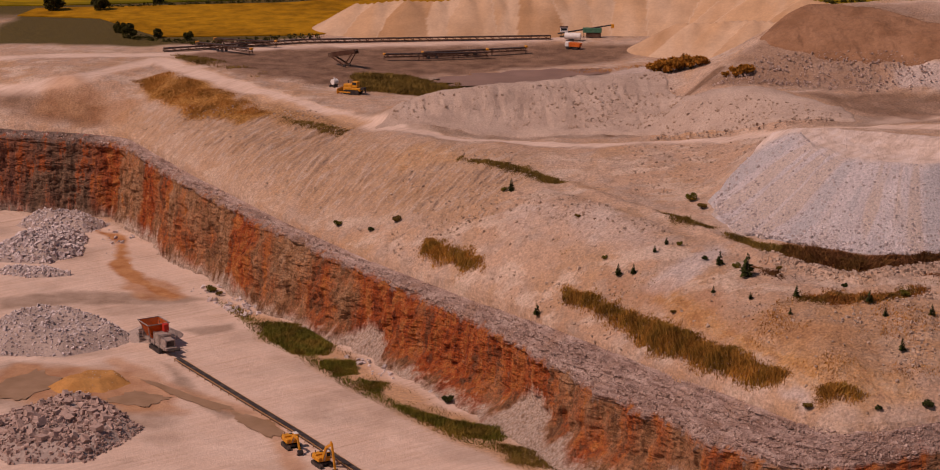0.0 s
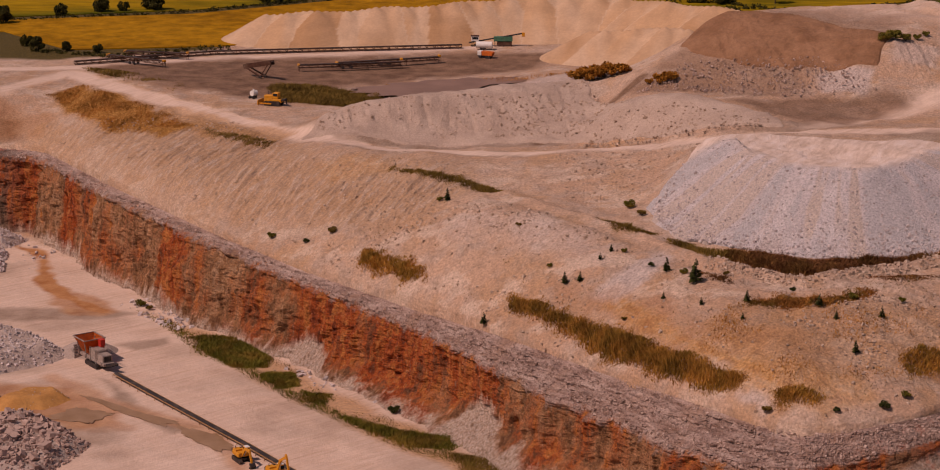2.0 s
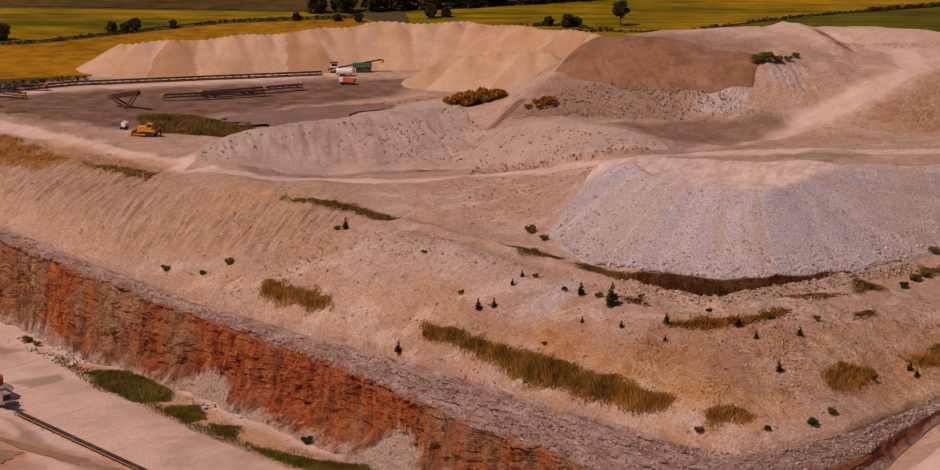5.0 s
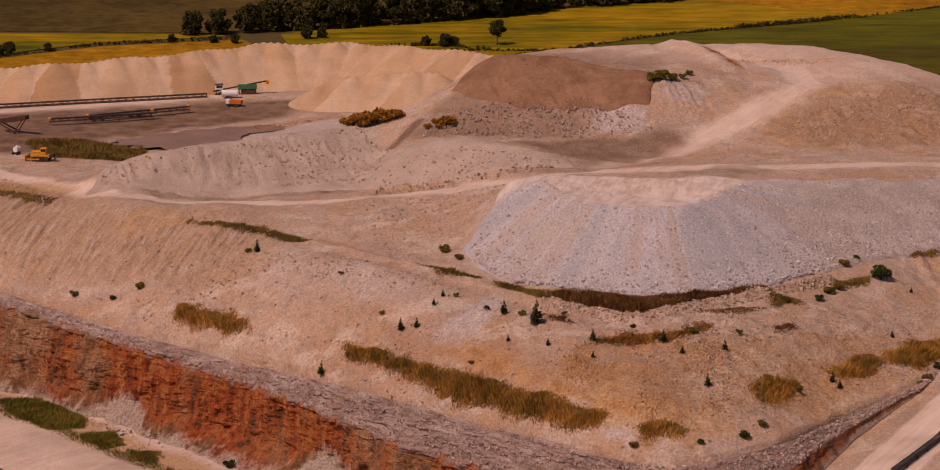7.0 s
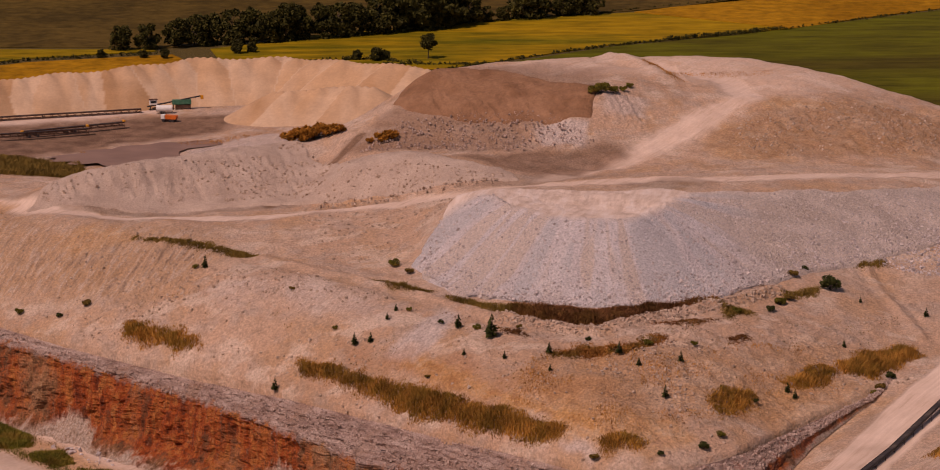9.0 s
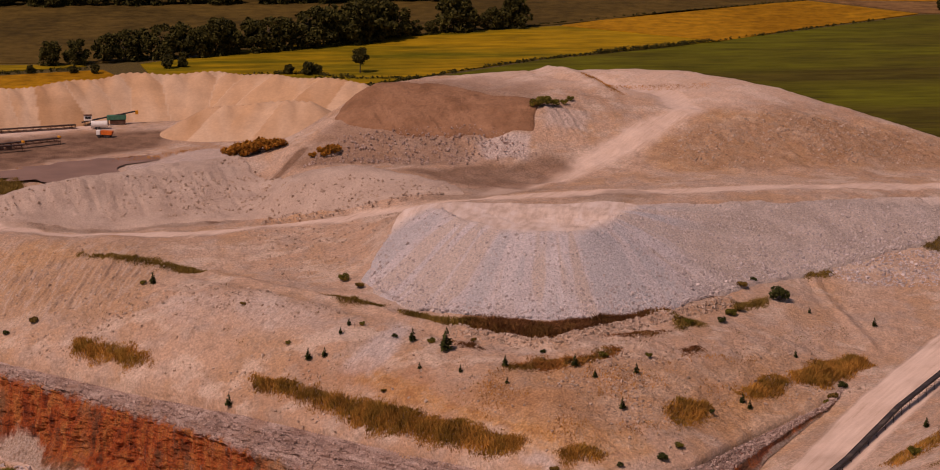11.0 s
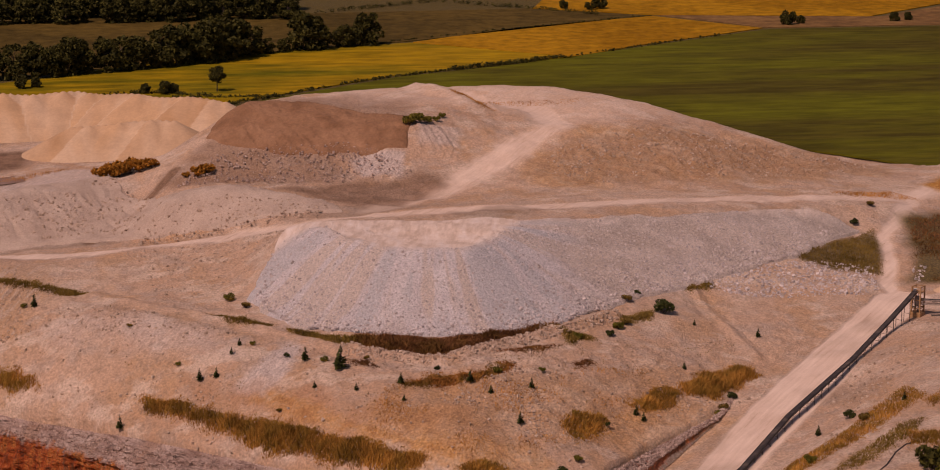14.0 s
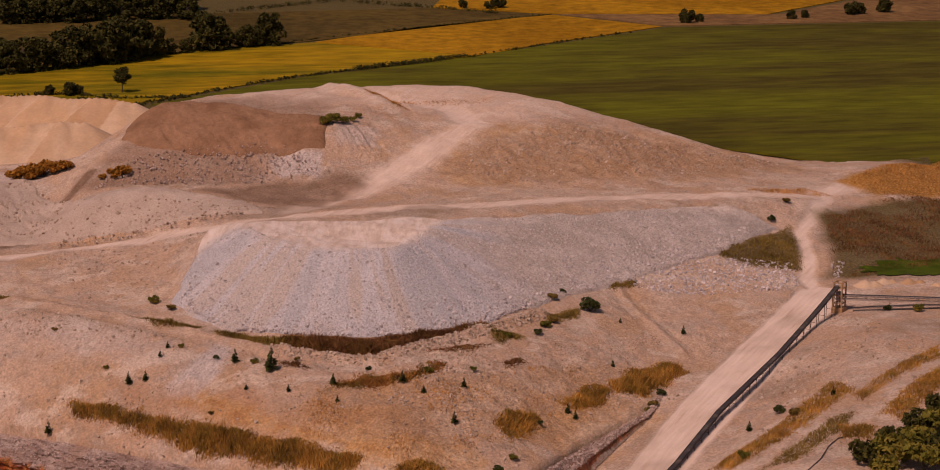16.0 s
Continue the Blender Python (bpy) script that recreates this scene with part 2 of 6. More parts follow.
def stone_material():
    """Crushed grey stone, with fans of finer and browner tipping down its slopes."""
    m, t, b = shader("grey_crushed_stone", 0.95)
    mid, fine = noise_of(t, 0.12, 6), noise_of(t, 1.7, 6, rough=0.75)
    c = ramp(t, mid, [(0.3, (0.63, 0.545, 0.54)), (0.7, (0.75, 0.665, 0.66))])
    c = mix(t, ramp(t, attr(t, "fan"), [(0.56, grey(0)), (0.72, grey(0.75))]), c, (0.64, 0.50, 0.42))
    c = mix(t, ramp(t, attr(t, "fan"), [(0.25, grey(0.6)), (0.42, grey(0))]), c, (0.53, 0.50, 0.51))
    c = mix(t, attr(t, "browner"), c, ramp(t, mid, [(0.35, (0.51, 0.395, 0.33)), (0.65, (0.68, 0.545, 0.475))]))
    spots, tone = pebbles(t, 1.5, 0.42, 0.85)
    c = mix(t, spots, c, ramp(t, tone, [(0.25, (0.33, 0.275, 0.265)), (0.55, (0.66, 0.58, 0.57)), (0.8, (0.86, 0.78, 0.77))]))
    top = attr(t, "top")
    c = mix(t, 1.0, c, ramp(t, fine, [(0.32, grey(0.6)), (0.5, grey(1.0)), (0.68, grey(1.3))]), "MULTIPLY")
    c = mix(t, top, c, ramp(t, streaks(t, 75, 12.0, 2.5), [(0.36, (0.55, 0.40, 0.315)), (0.5, (0.68, 0.52, 0.43)), (0.64, (0.74, 0.60, 0.53))]))
    fine = math_of(t, "ADD", math_of(t, "MULTIPLY", fine, math_of(t, "SUBTRACT", 1.0, math_of(t, "MULTIPLY", top, 0.8))), math_of(t, "MULTIPLY", spots, 0.3))
    t.links.new(c, b.inputs["Base Color"])
    bump(t, b, fine, 1.0, 1.0)
    return m


M_STONEPILE = stone_material()

# ---- lie of the land ----
def lattice(ix, iy, seed):
    n = (ix * 374761393 + iy * 668265263 + seed * 974634721) & 0x7FFFFFFF
    n = ((n ^ (n >> 13)) * 1274126177) & 0x7FFFFFFF
    return ((n ^ (n >> 16)) & 0xFFFF) / 65535.0


def rough(x, y, size, octaves=4, seed=1, gain=0.5):
    """Smooth noise about 0, from -1 to 1, with hills of the given size."""
    out, amp, total = np.zeros_like(x, dtype=float), 1.0, 0.0
    for o in range(octaves):
        u, v = x / size, y / size
        iu, iv = np.floor(u).astype(np.int64), np.floor(v).astype(np.int64)
        fu, fv = u - iu, v - iv
        fu, fv = fu * fu * (3 - 2 * fu), fv * fv * (3 - 2 * fv)
        a, b = lattice(iu, iv, seed + o), lattice(iu + 1, iv, seed + o)
        c, d = lattice(iu, iv + 1, seed + o), lattice(iu + 1, iv + 1, seed + o)
        out += amp * (2 * ((a + (b - a) * fu) * (1 - fv) + (c + (d - c) * fu) * fv) - 1)
        total += amp
        amp, size = amp * gain, size / 2
    return out / total


def line_points(line, step=9.0):
    """Points along a line of (x, y, z), evenly spaced."""
    out = [line[0]]
    for a, b in zip(line, line[1:]):
        n = max(1, round(math.dist(a[:2], b[:2]) / step))
        out += [tuple(p + (q - p) * k / n for p, q in zip(a, b)) for k in range(1, n + 1)]
    return out


def along(x, y, line):
    """The distance from a line, and how far along it the nearest place is (0 to 1)."""
    line = [p[:2] for p in line]
    best, where, done = np.full(np.shape(x), 1e9), np.zeros(np.shape(x)), 0.0
    whole = sum(math.dist(a, b) for a, b in zip(line, line[1:]))
    for (ax, ay), (bx, by) in zip(line, line[1:]):
        n = math.hypot(bx - ax, by - ay)
        s = np.clip(((x - ax) * (bx - ax) + (y - ay) * (by - ay)) / (n * n), 0, 1)
        d = np.hypot(x - ax - s * (bx - ax), y - ay - s * (by - ay))
        near = d < best
        best, where = np.where(near, d, best), np.where(near, (done + s * n) / whole, where)
        done += n
    return best, where


def inside(x, y, poly):
    """The distance to a polygon's edge, positive within."""
    poly = [p[:2] for p in poly]
    d, _ = along(x, y, poly + poly[:1])
    odd = np.zeros(np.shape(x), bool)
    for (ax, ay), (bx, by) in zip(poly, poly[1:] + poly[:1]):
        if ay != by:
            odd ^= ((ay > y) != (by > y)) & (x < (bx - ax) * (y - ay) / (by - ay) + ax)
    return np.where(odd, d, -d)


def boxed(x, y, line, margin, f):
    """f evaluated only near a line or polygon; 0 elsewhere."""
    xs, ys = [p[0] for p in line], [p[1] for p in line]
    near = (x > min(xs) - margin) & (x < max(xs) + margin) & (y > min(ys) - margin) & (y < max(ys) + margin)
    out = np.zeros(np.shape(x))
    if near.any():
        out[near] = f(x[near], y[near])
    return out


def depth_in(x, y, poly, edge, most=1.0):
    """0 at a polygon's edge and outside, rising to the most allowed within."""
    return boxed(x, y, poly, 0, lambda a, b: np.clip(inside(a, b, poly) / edge, 0, most))


class Relief:
    """A surface drawn through level lines, crests and toes, straight between them."""

    def __init__(self, lines, step=5.0):
        kept = {}
        for line in lines:
            for x, y, z in line_points(line, step):
                kept[round(x / 1.8), round(y / 1.8)] = (x, y, z)
        p = np.array(list(kept.values()))
        self.at, n = p[:, :2], len(p)
        d = np.hypot(*(self.at[:, None] - self.at[None]).transpose(2, 0, 1))
        a = np.zeros((n + 1, n + 1))
        a[:n, :n], a[n, :n], a[:n, n] = d + np.eye(n) * -0.1, 1, 1
        self.w = np.linalg.solve(a, np.r_[p[:, 2], 0])

    def __call__(self, x, y):
        shape, x, y = np.shape(x), np.ravel(x), np.ravel(y)
        out = np.full(len(x), self.w[-1])
        for k in range(0, len(x), 20000):
            s = slice(k, k + 20000)
            out[s] += np.hypot(x[s, None] - self.at[:, 0], y[s, None] - self.at[:, 1]) @ self.w[:-1]
        return out.reshape(shape)


FLOOR = -46.0
RIM = [(-420, 800, -17), (-330, 786, -17), (-241, 780, -17), (-224, 776, -17), (-182, 723, -17), (-133, 673, -20), (-100, 643, -22), (-66, 614, -23),
       (-34, 578, -20), (0, 542, -19), (17, 526, -18.5), (36, 509, -19), (48, 504, -19), (60, 506, -18.5), (76, 513, -17), (95, 533, -16), (117, 550, -13), (125, 561, -11)]
RAMP_EDGE = [(125, 561, -11), (140, 577, -9), (165, 600, -5), (188, 622, -2), (230, 650, -1), (420, 720, 0)]
PIT = RIM + RAMP_EDGE[1:] + [(900, 720, 0), (900, -200, 0), (-900, -200, 0), (-900, 800, 0)]
RAMP = [(196, 622, -2), (150, 568, -9), (122, 535, -14), (95, 500, -19.5), (60, 455, -28), (15, 410, -40), (-30, 380, -46)]

upper = Relief([
    RIM, RAMP_EDGE,
    # bench above the face, sandy slope and the edge of the upper level
    [(-75, 640, -11), (-36, 596, -12), (-8, 565, -13), (20, 535, -11), (45, 520, -9), (70, 525, -10), (90, 545, -11)],
    [(-95, 651, -15), (-57, 656, -2.5), (-33, 628, 2), (-15, 601, -0.8), (3, 581, -2.5), (14, 578, -1.2), (26, 566, -1), (33, 556, -1.2), (60, 545, -3), (82, 556, -3.5), (100, 571, -4.5)],
    [(44, 529, -5.5), (60, 533, -7)],
    [(-15, 588, -7), (10, 560, -6)],
    [(95, 586, -0.6), (120, 612, 1), (138, 625, -1.7), (150, 612, -3.2)],
    [(142, 596, -5), (126, 576, -9)],
    [(-50, 683, 2.2), (-93, 702, 2), (-123, 735, 0), (-150, 740, -3), (-163, 755, -2.5), (-192, 770, -6), (-215, 800, -3.5), (-231, 830, -1)],
    [(-150, 705, -9), (-182, 738, -10), (-205, 770, -10)],
    # haul road
    [(-320, 815, -6), (-276, 801, -5.5), (-252, 806, -0.8), (-233, 843, 0), (-184, 795, 0), (-148, 761, 0), (-115, 731, 1), (-86, 713, 1.5), (-59, 708, 1.8), (-30, 704, 3.8), (0, 699, 7.5), (28, 692, 12.5), (50, 700, 14)],
    [(-275, 788, -12), (-240, 790, -12.5), (-220, 788, -10)],
    # plant yard and plain
    [(-300, 850, 0), (-222, 866, 0), (-163, 850, 0), (-140, 800, 0), (-112, 780, 0)],
    [(-260, 960, 0), (-150, 900, -1), (-90, 900, -3), (-40, 880, 0)],
    # toe and crest of the stone tip, with its terrace behind
    [(4, 638, 2.3), (8, 620, 1.5), (14, 607, 1), (28, 596, 1.5), (45, 589, 2), (65, 588, 2), (83, 594, 2.2), (105, 612, 2.4), (135, 634, 2.5), (173, 656, 4), (205, 685, 5)],
    [(18, 668, 16), (28, 649, 19.5), (33, 636, 18.6), (40, 627, 18.2), (52, 621, 18.4), (63, 619, 18.5), (74, 632, 18), (86, 655, 17), (111, 664, 16.5), (147, 671, 15.2), (190, 690, 12), (227, 705, 9.5)],
    [(36, 648, 18), (44, 634, 17.6), (54, 628, 17.4), (63, 627, 17.6), (71, 640, 17), (60, 642, 16.8), (48, 645, 17)],
    [(50, 655, 17.2), (70, 670, 16.6), (64, 693, 15.5), (111, 681, 17.2), (160, 700, 15), (220, 725, 11)],
    [(0, 660, 3), (5, 675, 6), (-20, 660, 1.5), (-44, 660, 0)],
    # long spoil ridge with the pond behind it
    [(-107, 724, 1.3), (-71, 734, -0.5), (-33, 733, 1.4), (-18, 724, 3.8), (5, 705, 8)],
    [(-114, 736, 5), (-99, 745, 9.6), (-81, 749, 11), (-62, 762, 11.6), (-52, 770, 11.6), (-35, 784, 11.6), (-26, 789, 12)],
    [(-110, 765, 0.5), (-95, 785, -1), (-70, 800, -1), (-45, 815, 2), (-35, 800, 8.5)],
    [(-14, 728, 13), (-6, 730, 15), (9, 727, 17), (24, 720, 15.8), (38, 709, 13.5)],
    [(-24, 750, 6), (-20, 768, 10), (-8, 745, 14)],
    [(-110, 850, -2), (-60, 860, -1), (-30, 850, 1)],
    # brown earth bank, its foot, its edge and the ramp up to its top
    [(-24, 786, 12.5), (-6, 768, 18), (0, 757, 16.5), (14, 752, 16.5), (37, 738, 16), (60, 738, 15), (78, 744, 17.5), (66, 725, 12.5)],
    [(3, 772, 22), (11, 783, 28), (19, 792, 35), (34, 785, 32.5), (54, 775, 30.6), (72, 767, 31), (80, 775, 31)],
    [(60, 752, 22), (85, 752, 20.5), (92, 765, 26), (75, 765, 31.5)],
    [(61, 705, 14.2), (70, 725, 13), (92, 745, 18), (115, 764, 25), (126, 774, 27.4), (122, 800, 30), (102, 815, 32)],
    [(19, 800, 33.5), (40, 838, 29), (73, 848, 30), (94, 825, 35), (117, 838, 32.5), (137, 830, 32.2), (158, 820, 30), (175, 812, 26.5), (190, 800, 23), (212, 780, 17), (249, 782, 7), (285, 795, 4)],
    [(60, 800, 33), (90, 798, 34)],
    [(100, 735, 17), (112, 742, 18), (132, 765, 26), (165, 776, 26), (190, 780, 20)],
    [(130, 725, 15), (165, 725, 14), (200, 740, 12), (240, 745, 9)],
    [(135, 745, 20), (170, 752, 19), (200, 762, 15)],
    [(30, 880, 10), (80, 890, 8), (140, 870, 8), (185, 845, 5), (230, 832, 1), (262, 834, -0.6), (300, 822, -0.6)], [(195, 872, 1), (245, 862, -0.6), (290, 850, -0.6), (330, 830, -0.3)], [(150, 910, 0), (230, 900, 0), (300, 890, 0)],
    [(-10, 830, 5), (10, 850, 8)],
    # hillside and plain beyond the terrace
    [(255, 738, 9), (300, 760, 9), (266, 720, 5), (240, 700, 4), (217, 655, 2), (250, 660, -1), (300, 690, 0), (340, 760, 1)],
])
lower = Relief([
    RAMP_EDGE,
    RAMP, [(x + 9, y - 8, z) for x, y, z in RAMP[1:]],
    [(-400, 690, FLOOR), (-250, 720, FLOOR), (-200, 690, FLOOR), (-150, 650, FLOOR), (-100, 600, FLOOR), (-50, 545, FLOOR), (-10, 500, FLOOR), (20, 470, -42)],
    [(-420, 790, FLOOR), (-225, 760, FLOOR), (-60, 600, FLOOR), (10, 530, FLOOR), (45, 500, -36), (80, 508, -26), (105, 530, -18), (125, 555, -12)],
    [(-300, 560, FLOOR), (-200, 500, FLOOR), (-100, 430, FLOOR), (-60, 300, FLOOR), (-300, 300, FLOOR)],
    [(188, 588, -1), (176, 560, -2), (150, 530, -6.5), (128, 505, -10), (110, 480, -13)],
    [(225, 600, -1), (192, 560, 1), (164, 520, -2.5), (150, 495, -4.5), (130, 470, -7)],
    [(195, 540, 0), (180, 512, 0), (170, 490, -3.5), (150, 470, -8)],
    [(250, 640, -1), (300, 600, 0), (250, 520, 0), (220, 460, 0), (180, 400, 0), (150, 300, 0)],
    [(420, 720, 0), (420, 500, 0), (420, 300, 0)],
], 12.0)


SCRAPED = [(-225, 790), (-150, 762), (-100, 705), (-60, 690), (-50, 665), (-75, 648), (-130, 680), (-180, 730), (-220, 780)]
FLUTED = [(-115, 729), (-71, 735), (-33, 735), (-20, 727), (-12, 740), (-30, 782), (-55, 770), (-85, 750), (-108, 742)]
BANK = [(0, 766), (15, 752), (38, 744), (58, 750), (70, 766), (50, 774), (32, 784), (18, 790), (8, 778)]
TIP_TOP = [(18, 668), (28, 649), (33, 636), (40, 627), (52, 621), (63, 619), (74, 632), (86, 655), (95, 668)]
CRUMBLE = [(108, 738), (132, 768), (168, 778), (200, 778), (245, 782), (240, 752), (200, 742), (165, 728), (130, 727)]
CHALK = [(60, 748), (95, 756), (92, 772), (72, 768)]
BENCH = [(-110, 660), (-60, 665), (0, 605), (30, 578), (100, 585), (140, 600), (115, 552), (80, 520), (45, 506), (0, 545), (-60, 612)]


BERMS = [([(-40, 661), (-26, 637), (-12, 626), (4, 610), (13, 599), (26, 585)], 0.8, 2.0), ([(24, 586), (41, 574), (50, 572), (63, 581), (84, 591), (103, 604)], 1.0, 1.8), ([(-56, 655), (-64, 654), (-73, 653), (-82, 647), (-90, 645)], 1.1, 1.4),
         ([(134, 633), (135, 622), (136, 607), (138, 593), (139, 585)], 0.8, 1.3), ([(77, 568), (64, 566), (48, 561), (34, 560)], 0.6, 1.5), ([(86, 832), (91, 818), (97, 808), (100, 792)], 1.6, 4.0)]


def top_of(x, y):
    """The upper level alone, fading to the flat plain."""
    fade = np.clip((np.maximum(np.maximum(x - 285, y - 870), 0)) / 60.0, 0, 1)
    return upper(x, y) * (1 - fade * fade * (3 - 2 * fade))


def pit_of(x, y):
    fade = np.clip(np.maximum(x - 320, 0) / 90.0, 0, 1)
    return lower(x, y) * (1 - fade)


def land(x, y):
    """The height of the ground."""
    x, y = np.asarray(x, float), np.asarray(y, float)
    d = inside(x, y, PIT)
    u, f = np.zeros(x.shape), np.zeros(x.shape)
    up, down = d < 1.0, d > -4.0
    u[up], f[down] = top_of(x[up], y[up]), pit_of(x[down], y[down])
    near = np.clip((880 - y) / 60, 0, 1)
    u = u + rough(x, y, 14, 6, 3, 0.58) * 1.1 * near
    tip = depth_in(x, y, TIP_TOP, 1.0, 99.0)
    u = np.where(tip > 0, np.minimum(u, 18.6 - 0.06 * np.minimum(tip, 18)), u)
    scraped = depth_in(x, y, SCRAPED, 12)
    u = u + scraped * (0.25 - np.abs(rough((0.34 * x + 0.94 * y) * 0.11, 0.94 * x - 0.34 * y, 3.2, 4, 31, 0.6))) * 2.2
    fluted = np.maximum(0.7 * depth_in(x, y, BANK, 4), np.maximum(depth_in(x, y, FLUTED, 4), depth_in(x, y, CHALK, 3)))
    u = u - fluted * np.abs(rough(x + 0.3 * y, y * 0.14, 2.6, 4, 33, 0.6)) * (1.2 + 1.3 * rough(x, y, 18, 2, 34))
    u = u + np.maximum(depth_in(x, y, BENCH, 10), depth_in(x, y, CRUMBLE, 6, 1.3)) * (np.abs(rough(x, y, 6, 5, 35, 0.6)) - 0.2) * 1.5
    # small scarps along uneven contours
    level = rough(x, y, 15, 5, 71, 0.55) * 5.0
    part_way = level - np.floor(level)
    scarp = np.floor(level) + np.clip(part_way / 0.22, 0, 1) - level
    loose = np.maximum.reduce([depth_in(x, y, BENCH, 8), 0.6 * scraped, depth_in(x, y, CRUMBLE, 6, 1.3)])
    u = u + 0.6 * scarp * loose * np.clip(0.5 + 2.0 * rough(x, y, 30, 2, 72), 0, 1)
    for line, high, half in BERMS:
        u = u + boxed(x, y, line, 8, lambda a, b: (high + 0.6 * rough(a, b, 4, 3, 73)) * (np.exp(-(along(a, b, line)[0] / half) ** 2) - 0.35 * np.exp(-((along(a, b, line)[0] - 2.4 * half) / half) ** 2)))
    f = f + rough(x, y, 10, 4, 9) * 0.25
    s = np.clip((d + 2.8) / 1.6, 0, 1)
    return u + (f - u) * s


def spread(stops):
    """Grid lines: a run of (start, step) pairs, closed by the last start."""
    out = []
    for (a, s), (b, _) in zip(stops, stops[1:]):
        n = max(1, round((b - a) / s))
        out += [a + (b - a) * k / n for k in range(n)]
    return np.array(out + [stops[-1][0]])


def smooth_mesh(name, verts, faces, material, smooth=True):
    me = bpy.data.meshes.new(name)
    me.from_pydata(verts, [], faces)
    if smooth:
        me.polygons.foreach_set("use_smooth", np.ones(len(me.polygons), bool))
    me.materials.append(material)
    return me


def sheet_mesh(name, gx, gy, z, material):
    """A grid mesh from its lines and heights."""
    nx, ny = len(gx), len(gy)
    xx, yy = np.meshgrid(gx, gy)
    co = np.stack([xx, yy, z], -1).reshape(-1, 3).astype(np.float32)
    i = (np.arange(ny - 1)[:, None] * nx + np.arange(nx - 1)).ravel()
    quads = np.stack([i, i + 1, i + nx + 1, i + nx], 1).astype(np.int32)
    me = bpy.data.meshes.new(name)
    me.vertices.add(len(co))
    me.vertices.foreach_set("co", co.ravel())
    me.loops.add(quads.size)
    me.loops.foreach_set("vertex_index", quads.ravel())
    me.polygons.add(len(quads))
    me.polygons.foreach_set("loop_start", np.arange(0, quads.size, 4, dtype=np.int32))
    me.polygons.foreach_set("use_smooth", np.ones(len(quads), bool))
    me.update(calc_edges=True)
    me.materials.append(material)
    return me


def mask(me, name, values):
    a = me.attributes.new(name, "FLOAT", "POINT")
    a.data.foreach_set("value", np.clip(values, 0, 1).astype(np.float32).ravel())


def soft(x, y, poly, edge=3.0, wobble=3.0, size=12.0, seed=5):
    """A patch: 1 well within the polygon, 0 outside, with an uneven edge."""
    return boxed(x, y, poly, wobble + edge, lambda a, b: np.clip((inside(a, b, poly) + wobble * rough(a, b, size, 4, seed)) / edge + 0.5, 0, 1))


def strip(x, y, line, half, edge=1.5, wobble=1.0, seed=7):
    return boxed(x, y, line, half + wobble + edge, lambda a, b: np.clip((half - along(a, b, line)[0] + wobble * rough(a, b, 8, 3, seed)) / edge + 0.5, 0, 1))


GX = spread([(-4000, 600), (-1000, 100), (-500, 25), (-330, 3), (-262, 0.7), (212, 1.8), (330, 8), (500, 50), (1000, 400), (4200, 1)])
GY = spread([(-600, 200), (200, 40), (400, 10), (470, 0.7), (800, 1.5), (880, 4), (1000, 15), (1500, 100), (2500, 500), (4700, 1)])
XX, YY = np.meshgrid(GX, GY)
ground_me = sheet_mesh("ground", GX, GY, land(XX, YY), M_GROUND)
STONE_TOE = [(4, 638), (8, 620), (14, 607), (28, 596), (45, 589), (65, 588), (83, 594), (105, 612), (135, 634), (173, 656), (205, 685), (190, 690), (147, 671), (111, 664), (88, 662), (80, 668), (45, 668), (18, 668)]
HAUL = [(-320, 815), (-276, 801), (-252, 806), (-233, 843), (-184, 795), (-148, 761), (-115, 731), (-86, 713), (-59, 708), (-30, 704), (0, 699), (28, 692), (64, 690), (111, 684), (160, 695), (226, 712), (262, 742)]
UPRAMP = [(50, 704), (70, 722), (92, 744), (115, 764), (126, 774), (122, 800), (102, 815)]
road_mask = np.maximum.reduce([0.9 * strip(XX, YY, HAUL, 4.5, 3, 2), 0.85 * strip(XX, YY, UPRAMP, 6, 4, 2.5), strip(XX, YY, RAMP, 8, 1.2, 0.6), strip(XX, YY, [(236, 716), (220, 691), (211, 678), (205, 655), (197, 638), (196, 622)], 2.4, 2),
                               0.8 * soft(XX, YY, [(-420, 795), (-226, 768), (-60, 600), (0, 535), (30, 500), (0, 430), (-60, 300), (-420, 300)], 6, 2), 0.45 * soft(XX, YY, [(40, 800), (60, 845), (150, 830), (200, 800), (140, 780), (100, 790)], 10, 6),
                               strip(XX, YY, [(-300, 838), (-237, 854), (-183, 886), (-85, 924)], 4, 3)])
mask(ground_me, "road", road_mask)
mask(ground_me, "stone", np.maximum(soft(XX, YY, STONE_TOE, 4, 3) * 0.6, 0.5 * soft(XX, YY, [(-114, 728), (-30, 728), (-20, 790), (-60, 780), (-110, 755)], 8, 4)))
BROWN_TOP = [(10, 772), (19, 792), (60, 815), (80, 800), (74, 768), (56, 765), (50, 752), (30, 757)]
YARD = [(-230, 858), (-180, 812), (-145, 800), (-118, 842), (-60, 880), (-50, 915), (-120, 905), (-190, 880)]
mask(ground_me, "damp", np.maximum.reduce([0.5 * soft(XX, YY, BROWN_TOP, 8, 5), 0.8 * soft(XX, YY, [(44, 740), (64, 742), (73, 748), (78, 743), (79, 733), (59, 712), (47, 712), (33, 718), (25, 732)], 5, 4), 0.6 * soft(XX, YY, [(-14, 762), (-8, 750), (20, 742), (40, 738), (47, 745), (48, 758), (26, 765), (6, 782)], 6, 5), 0.35 * soft(XX, YY, CRUMBLE, 8, 16, 12, 87), soft(XX, YY, YARD, 8, 5),
                                          strip(XX, YY, [(-38, 730), (-22, 752), (-8, 768)], 2.5, 2), 0.8 * soft(XX, YY, [(-290, 792), (-232, 784), (-236, 796), (-290, 800)], 5, 3)]))
